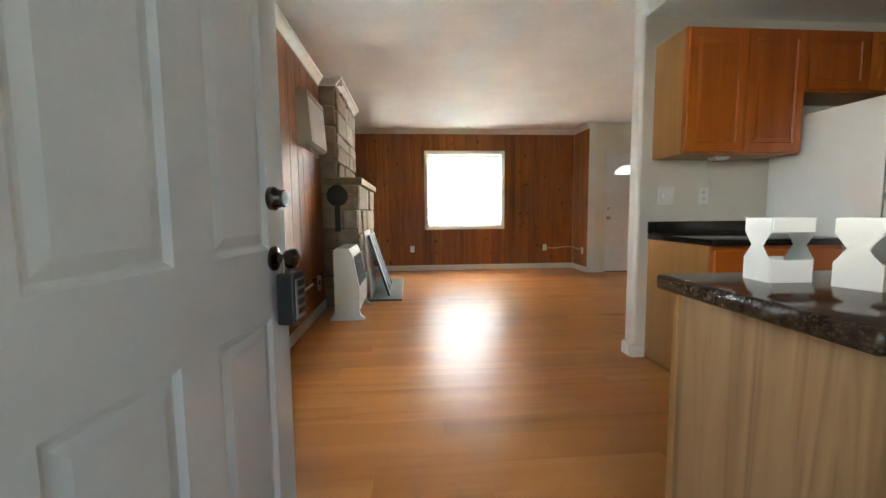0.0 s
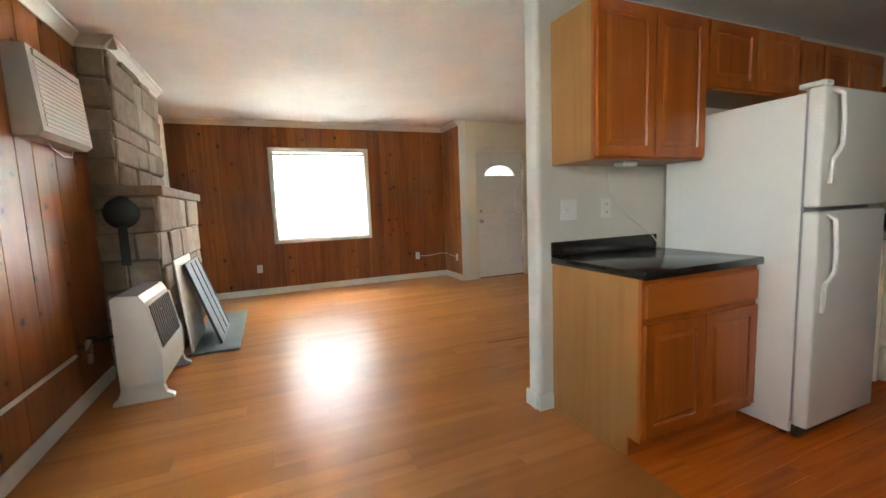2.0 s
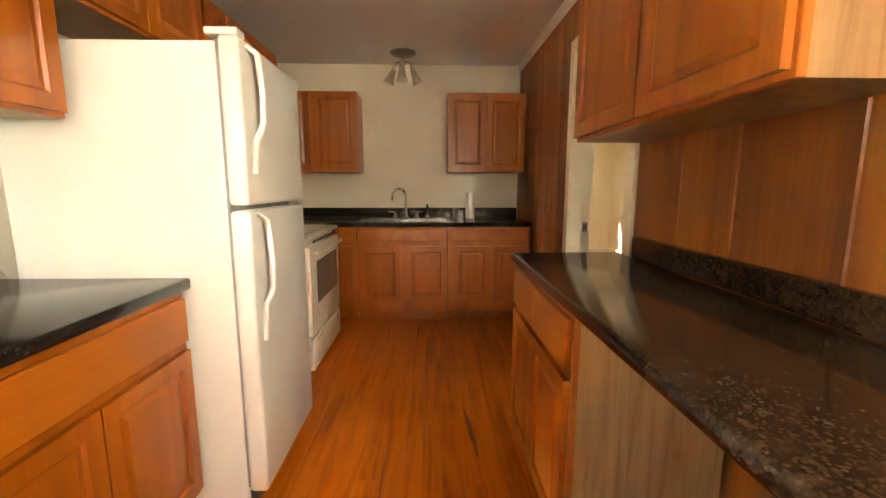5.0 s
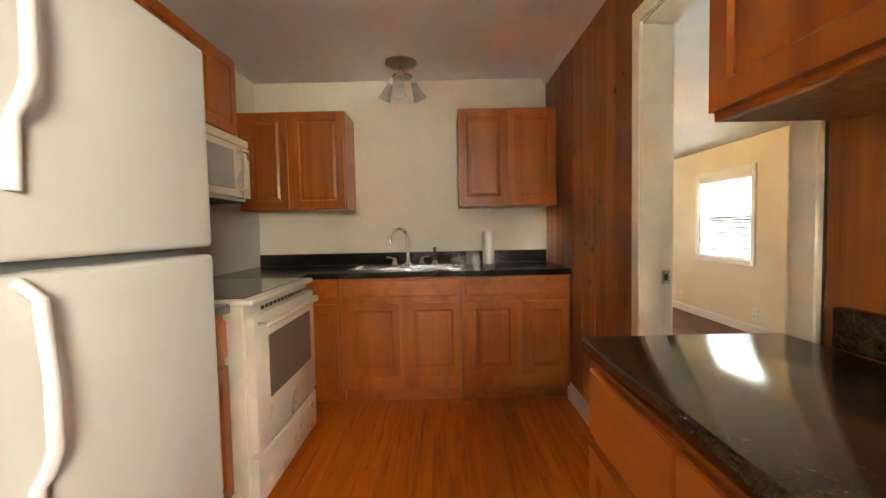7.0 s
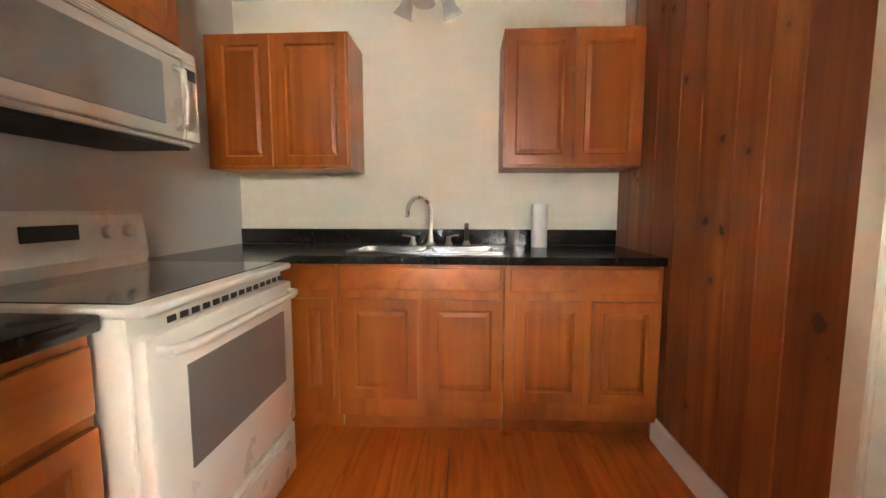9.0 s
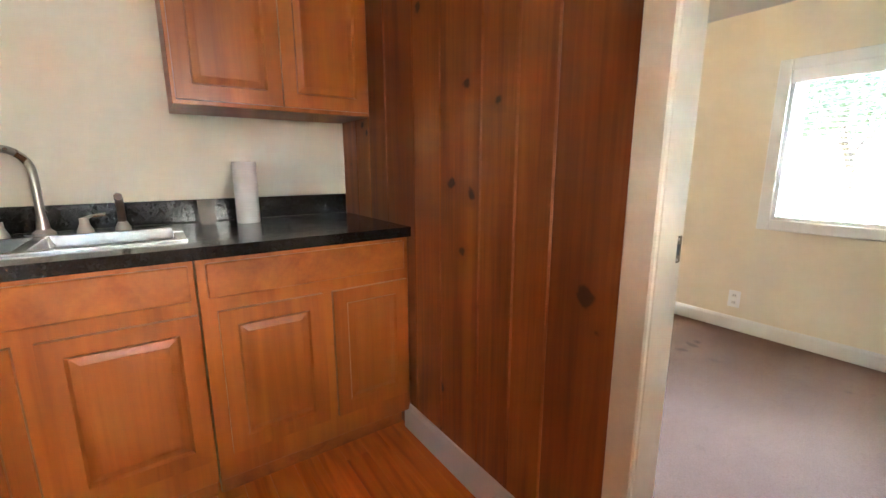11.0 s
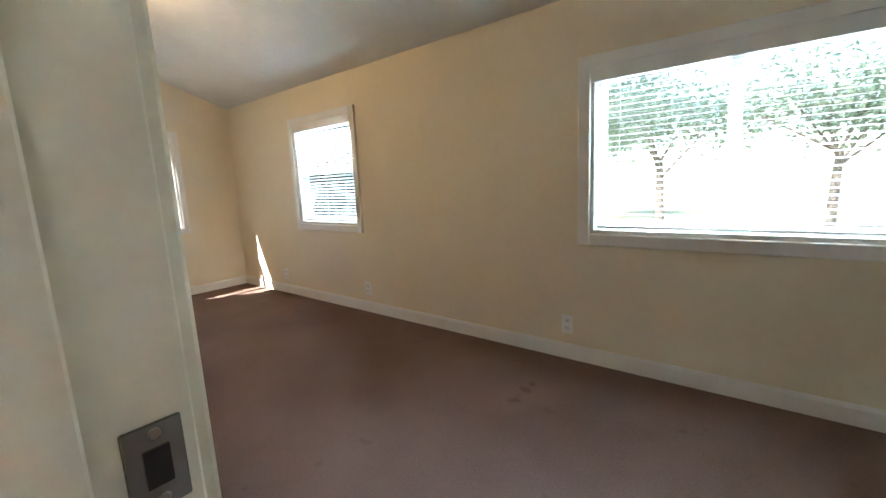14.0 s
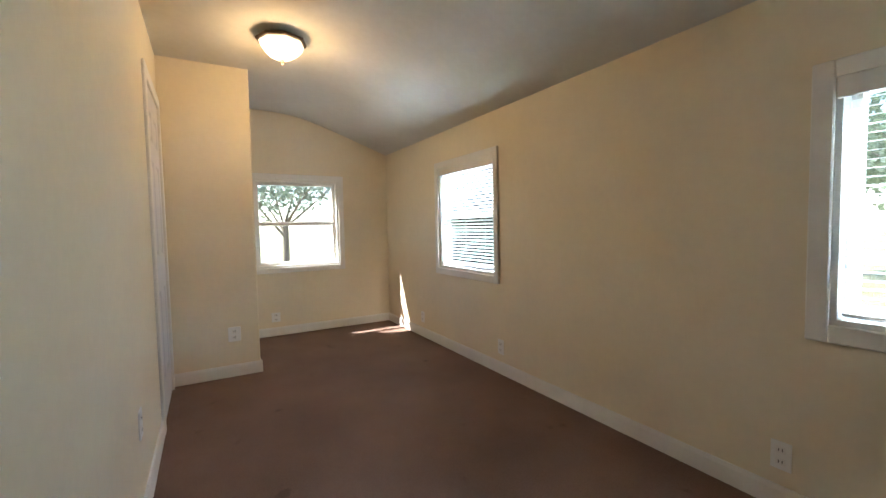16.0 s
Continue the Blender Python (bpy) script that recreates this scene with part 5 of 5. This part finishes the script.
leaning("fire_board", 5.38, 6.15, 0.50, 0.425, 0.84, 0.012, "white board leaning against the stone fireplace", CARD, False)
leaning("window_screen", 5.62, 6.35, 0.70, 0.46, 0.76, 0.012, "blue-grey framed screen leaning against the fireplace", SCREEN, True)

# ---- bedroom things ----
bl = thing("ceiling_lamp", pose(7.50, 0.085, BED_C - 0.002), "lit bowl ceiling lamp with a dark bronze rim", "ceiling lamp")
part("rim", lathe(bmesh.new(), [(0.06, -0.03), (0.13, -0.05), (0.155, -0.045), (0.16, -0.03), (0.12, -0.012), (0.10, 0.0)], n=8), BRONZE, bl)
part("bowl", lathe(bmesh.new(), [(0.14, -0.048), (0.125, -0.085), (0.085, -0.125), (0.03, -0.15), (0.0, -0.152)], n=8), LIT, bl)
part("finial", lathe(bmesh.new(), [(0.012, -0.148), (0.014, -0.158), (0.006, -0.166), (0.010, -0.174), (0.0, -0.184)], n=12), BRONZE, bl, smooth=True)
bulb = bpy.data.lights.new("bulb", "POINT")
bulb.energy, bulb.color, bulb.shadow_soft_size = 0.8, (1.0, 0.62, 0.28), 0.05
bo = new("bulb", bulb)
bo.location = (7.50, 0.085, BED_C - 0.21)

# ---- outside ----
def tree(m, height, spread, seed, label):
    r = random.Random(seed)
    t = thing("tree", m, label, "tree", group="garden trees")
    bm = bmesh.new()
    tips = []
    cyl(bm, (0, 0, -0.2), (0.05, 0.03, height * 0.42), 0.05 * height / 2, 0.032 * height / 2, 9)
    for k in range(7):
        a, e = r.uniform(0, 6.28), r.uniform(0.35, 1.1)
        s = Vector((0.05, 0.03, height * r.uniform(0.3, 0.42)))
        q = s + Vector((math.cos(a) * math.cos(e), math.sin(a) * math.cos(e), math.sin(e))) * spread * r.uniform(0.6, 1.0)
        cyl(bm, s, q, 0.018 * height / 2, 0.006 * height / 2, 6)
        tips.append(q)
        for _ in range(3):
            q2 = q + Vector((r.uniform(-1, 1), r.uniform(-1, 1), r.uniform(-0.3, 0.8))) * spread * 0.4
            cyl(bm, s.lerp(q, 0.7), q2, 0.007 * height / 2, 0.003 * height / 2, 5)
            tips.append(q2)
    part("trunk", bm, BARK, t)
    verts, faces = [], []
    for q in tips:
        for _ in range(130):
            c = q + Vector((r.gauss(0, 0.33), r.gauss(0, 0.33), r.gauss(0, 0.26))) * spread * 0.55
            u = Vector((r.gauss(0, 1), r.gauss(0, 1), r.gauss(0, 1))).normalized()
            v = u.orthogonal().normalized()
            s = r.uniform(0.035, 0.075)
            n = len(verts)
            verts += [c - u * s, c + v * s * 0.5, c + u * s, c - v * s * 0.5]
            faces.append((n, n + 1, n + 2, n + 3))
    me = bpy.data.meshes.new("crown")
    me.from_pydata(verts, [], faces)
    me.materials.append(LEAF)
    c = new("crown", me)
    c.parent = t
    return t


t0 = tree(pose(6.0, -7.5, -0.16), 3.6, 1.5, 3, "leafy young tree on the lawn outside the bedroom")
copy_thing(t0, pose(3.6, -9.0, -0.16, 0, 0, 100))
copy_thing(t0, pose(8.6, -11.5, -0.16, 0, 0, 210))
copy_thing(t0, pose(1.0, -12.5, -0.16, 0, 0, 40))
copy_thing(t0, pose(14.5, -1.0, -0.16, 0, 0, 300))
copy_thing(t0, pose(15.5, 1.8, -0.16, 0, 0, 150))
copy_thing(t0, pose(12.5, -13.0, -0.16, 0, 0, 250))
copy_thing(t0, pose(16.0, -7.0, -0.16, 0, 0, 20))
lone("road", slab(-40, 60, -22, -17, -0.17, -0.13), GRAVEL, "pale sunlit drive beyond the lawn", "road", kind="structure")

# ---- pieces of walls and floors ----
rp = random.Random(11)


def boards(wall, along, fixed, out, a0, a1, z0, z1, holes=(), wide=(0.17, 0.27)):
    """Upright pine boards with eased edges, each a piece of its own, nailed on a wall."""
    a = a0
    while a < a1 - 0.001:
        w = rp.uniform(*wide)
        if a1 - a - w < 0.1:
            w = a1 - a
        spans = [(z0, z1)]
        strips = [(a, a + w)]
        for h0, h1, hz0, hz1 in holes:
            new_strips = []
            for s0, s1 in strips:
                cuts = [s0] + [c for c in (h0, h1) if s0 + 0.004 < c < s1 - 0.004] + [s1]
                new_strips += list(zip(cuts, cuts[1:]))
            strips = new_strips
        for s0, s1 in strips:
            spans = [(z0, z1)]
            for h0, h1, hz0, hz1 in holes:
                if h0 < (s0 + s1) / 2 < h1:
                    spans = [q for p0, p1 in spans for q in ((p0, min(p1, hz0)), (max(p0, hz1), p1)) if q[1] - q[0] > 0.005]
            for p0, p1 in spans:
                bm = bmesh.new()
                e = 0.0045
                pf = [(s0 + 0.0002, -0.012), (s0 + 0.0004, -0.0045), (s0 + e, 0.0), (s1 - e, 0.0), (s1 - 0.0004, -0.0045), (s1 - 0.0002, -0.012)]
                lo, hi = [], []
                for q, d in pf:
                    p = [0, 0]
                    p[along], p[1 - along] = q, fixed + out * d
                    lo.append(bm.verts.new((*p, p0)))
                    hi.append(bm.verts.new((*p, p1)))
                for k in range(6):
                    bm.faces.new((lo[k], lo[(k + 1) % 6], hi[(k + 1) % 6], hi[k]))
                bm.faces.new(lo[::-1])
                bm.faces.new(hi)
                ob = new("board", finish("board", bm, PINE))
                ob.parent = wall
        a += w


ob_of = bpy.data.objects
boards(ob_of["wall_west"], 1, 0.0, 1, 0.96, FP_S + 0.02, 0, LIV_C, [WWIN])
boards(ob_of["wall_north"], 0, FAR_Y, -1, 0.0, 3.99, 0, LIV_C, [LWIN])
boards(ob_of["wall_return"], 1, 3.99, -1, DOOR_Y, FAR_Y, 0, LIV_C)
boards(ob_of["wall_south"], 0, SOUTH_K, 1, 1.62, BEDDOOR[0] - 0.062, 0, KIT_C, wide=(0.2, 0.37))
boards(ob_of["wall_south"], 0, SOUTH_K, 1, BEDDOOR[1] + 0.034, EAST, 0, KIT_C, wide=(0.13, 0.22))
boards(ob_of["wall_south"], 0, SOUTH_K, 1, BEDDOOR[0] - 0.062, BEDDOOR[1] + 0.034, BEDDOOR[3] + 0.056, KIT_C, wide=(0.13, 0.22))
boards(ob_of["wall_south"], 0, SOUTH_K, 1, 0.0, 0.48, 0, LIV_C)

def planks(x0, x1, y0, y1, wide, long, shift, material):
    """Rows of floor boards running along x, each a piece of its own."""
    y, row = y0, 0
    while y < y1 - 0.002:
        x, yb = x0 - (row * shift) % long, min(y + wide, y1)
        while x < x1:
            a, b = max(x, x0), min(x + long, x1)
            if b - a > 0.03:
                ob = new("plank", finish("plank", slab(a + 0.0003, b - 0.0003, y + 0.0003, yb - 0.0003, -0.012, 0.0), material))
                ob.parent = ob_of["subfloor"]
            x += long
        y, row = yb, row + 1


planks(-0.12, 2.66, 0.83, 3.43, 0.19, 1.25, 0.47, FLOOR)
planks(-0.12, 6.42, 3.43, 8.07, 0.19, 1.25, 0.47, FLOOR)
planks(2.66, 6.42, 0.83, 3.43, 0.088, 2.1, 0.83, FLOOR_K)

vf = lone("floor_vinyl", slab(2.2, 3.84, BED_S, BED_N, -0.15, -0.012), MORTAR, "floor under the vinyl tiles", "floor", kind="structure")
for i in range(6):
    for k in range(8):
        x0, y0 = 3.836 - (i + 1) * 0.285, BED_S + k * 0.285
        x1, yb = x0 + 0.283, min(y0 + 0.283, BED_N)
        if x1 > 2.2 and yb > y0:
            ob = new("tile", finish("tile", slab(max(x0, 2.2), x1, y0, yb, -0.012, -0.004), VINYL))
            ob.parent = vf


def blot(name, cx, cy, z, a, b, turn, seed, material, label):
    """A thin worn patch with a ragged outline."""
    r = random.Random(seed)
    bm = bmesh.new()
    n = 22
    ring = []
    for k in range(n):
        t, s = 2 * math.pi * k / n, r.uniform(0.6, 1.0)
        p = Vector((a * math.cos(t) * s, b * math.sin(t) * s, 0))
        p.rotate(Euler((0, 0, radians(turn))))
        ring.append(bm.verts.new((cx + p.x, cy + p.y, z)))
    low = [bm.verts.new((v.co.x, v.co.y, z - 0.004)) for v in ring]
    mid = bm.verts.new((cx, cy, z))
    for k in range(n):
        bm.faces.new((ring[k], ring[(k + 1) % n], mid))
        bm.faces.new((low[k], low[(k + 1) % n], ring[(k + 1) % n], ring[k]))
    return lone(name, bm, material, label, "stain", kind="structure")


WORN = plain("worn_floor", (0.24, 0.052, 0.006), 0.45, vary=0.1, scale=30)
SOIL = plain("carpet_soil", (0.115, 0.075, 0.058), 0.95, vary=0.3, scale=30, bump_scale=400, bump_strength=0.6)
blot("floor_stain", 3.98, 1.65, 0.0045, 0.24, 0.014, 4, 1, WORN, "dark worn streak in the kitchen floor")
blot("floor_stain", 3.62, 2.05, 0.0055, 0.22, 0.004, 2, 3, WORN, "thin dark scratch in the kitchen floor")
blot("floor_stain", 3.08, 4.475, 0.0055, 0.26, 0.006, -5, 4, WORN, "thin dark scratch in the living room floor")
blot("floor_stain", 5.35, 1.95, 0.0055, 0.24, 0.006, 0, 6, WORN, "thin dark scratch before the sink")
blot("tile_hole", 3.73, -0.71, -0.001, 0.055, 0.03, 30, 33, SOIL, "broken dark spot in the vinyl tiles")
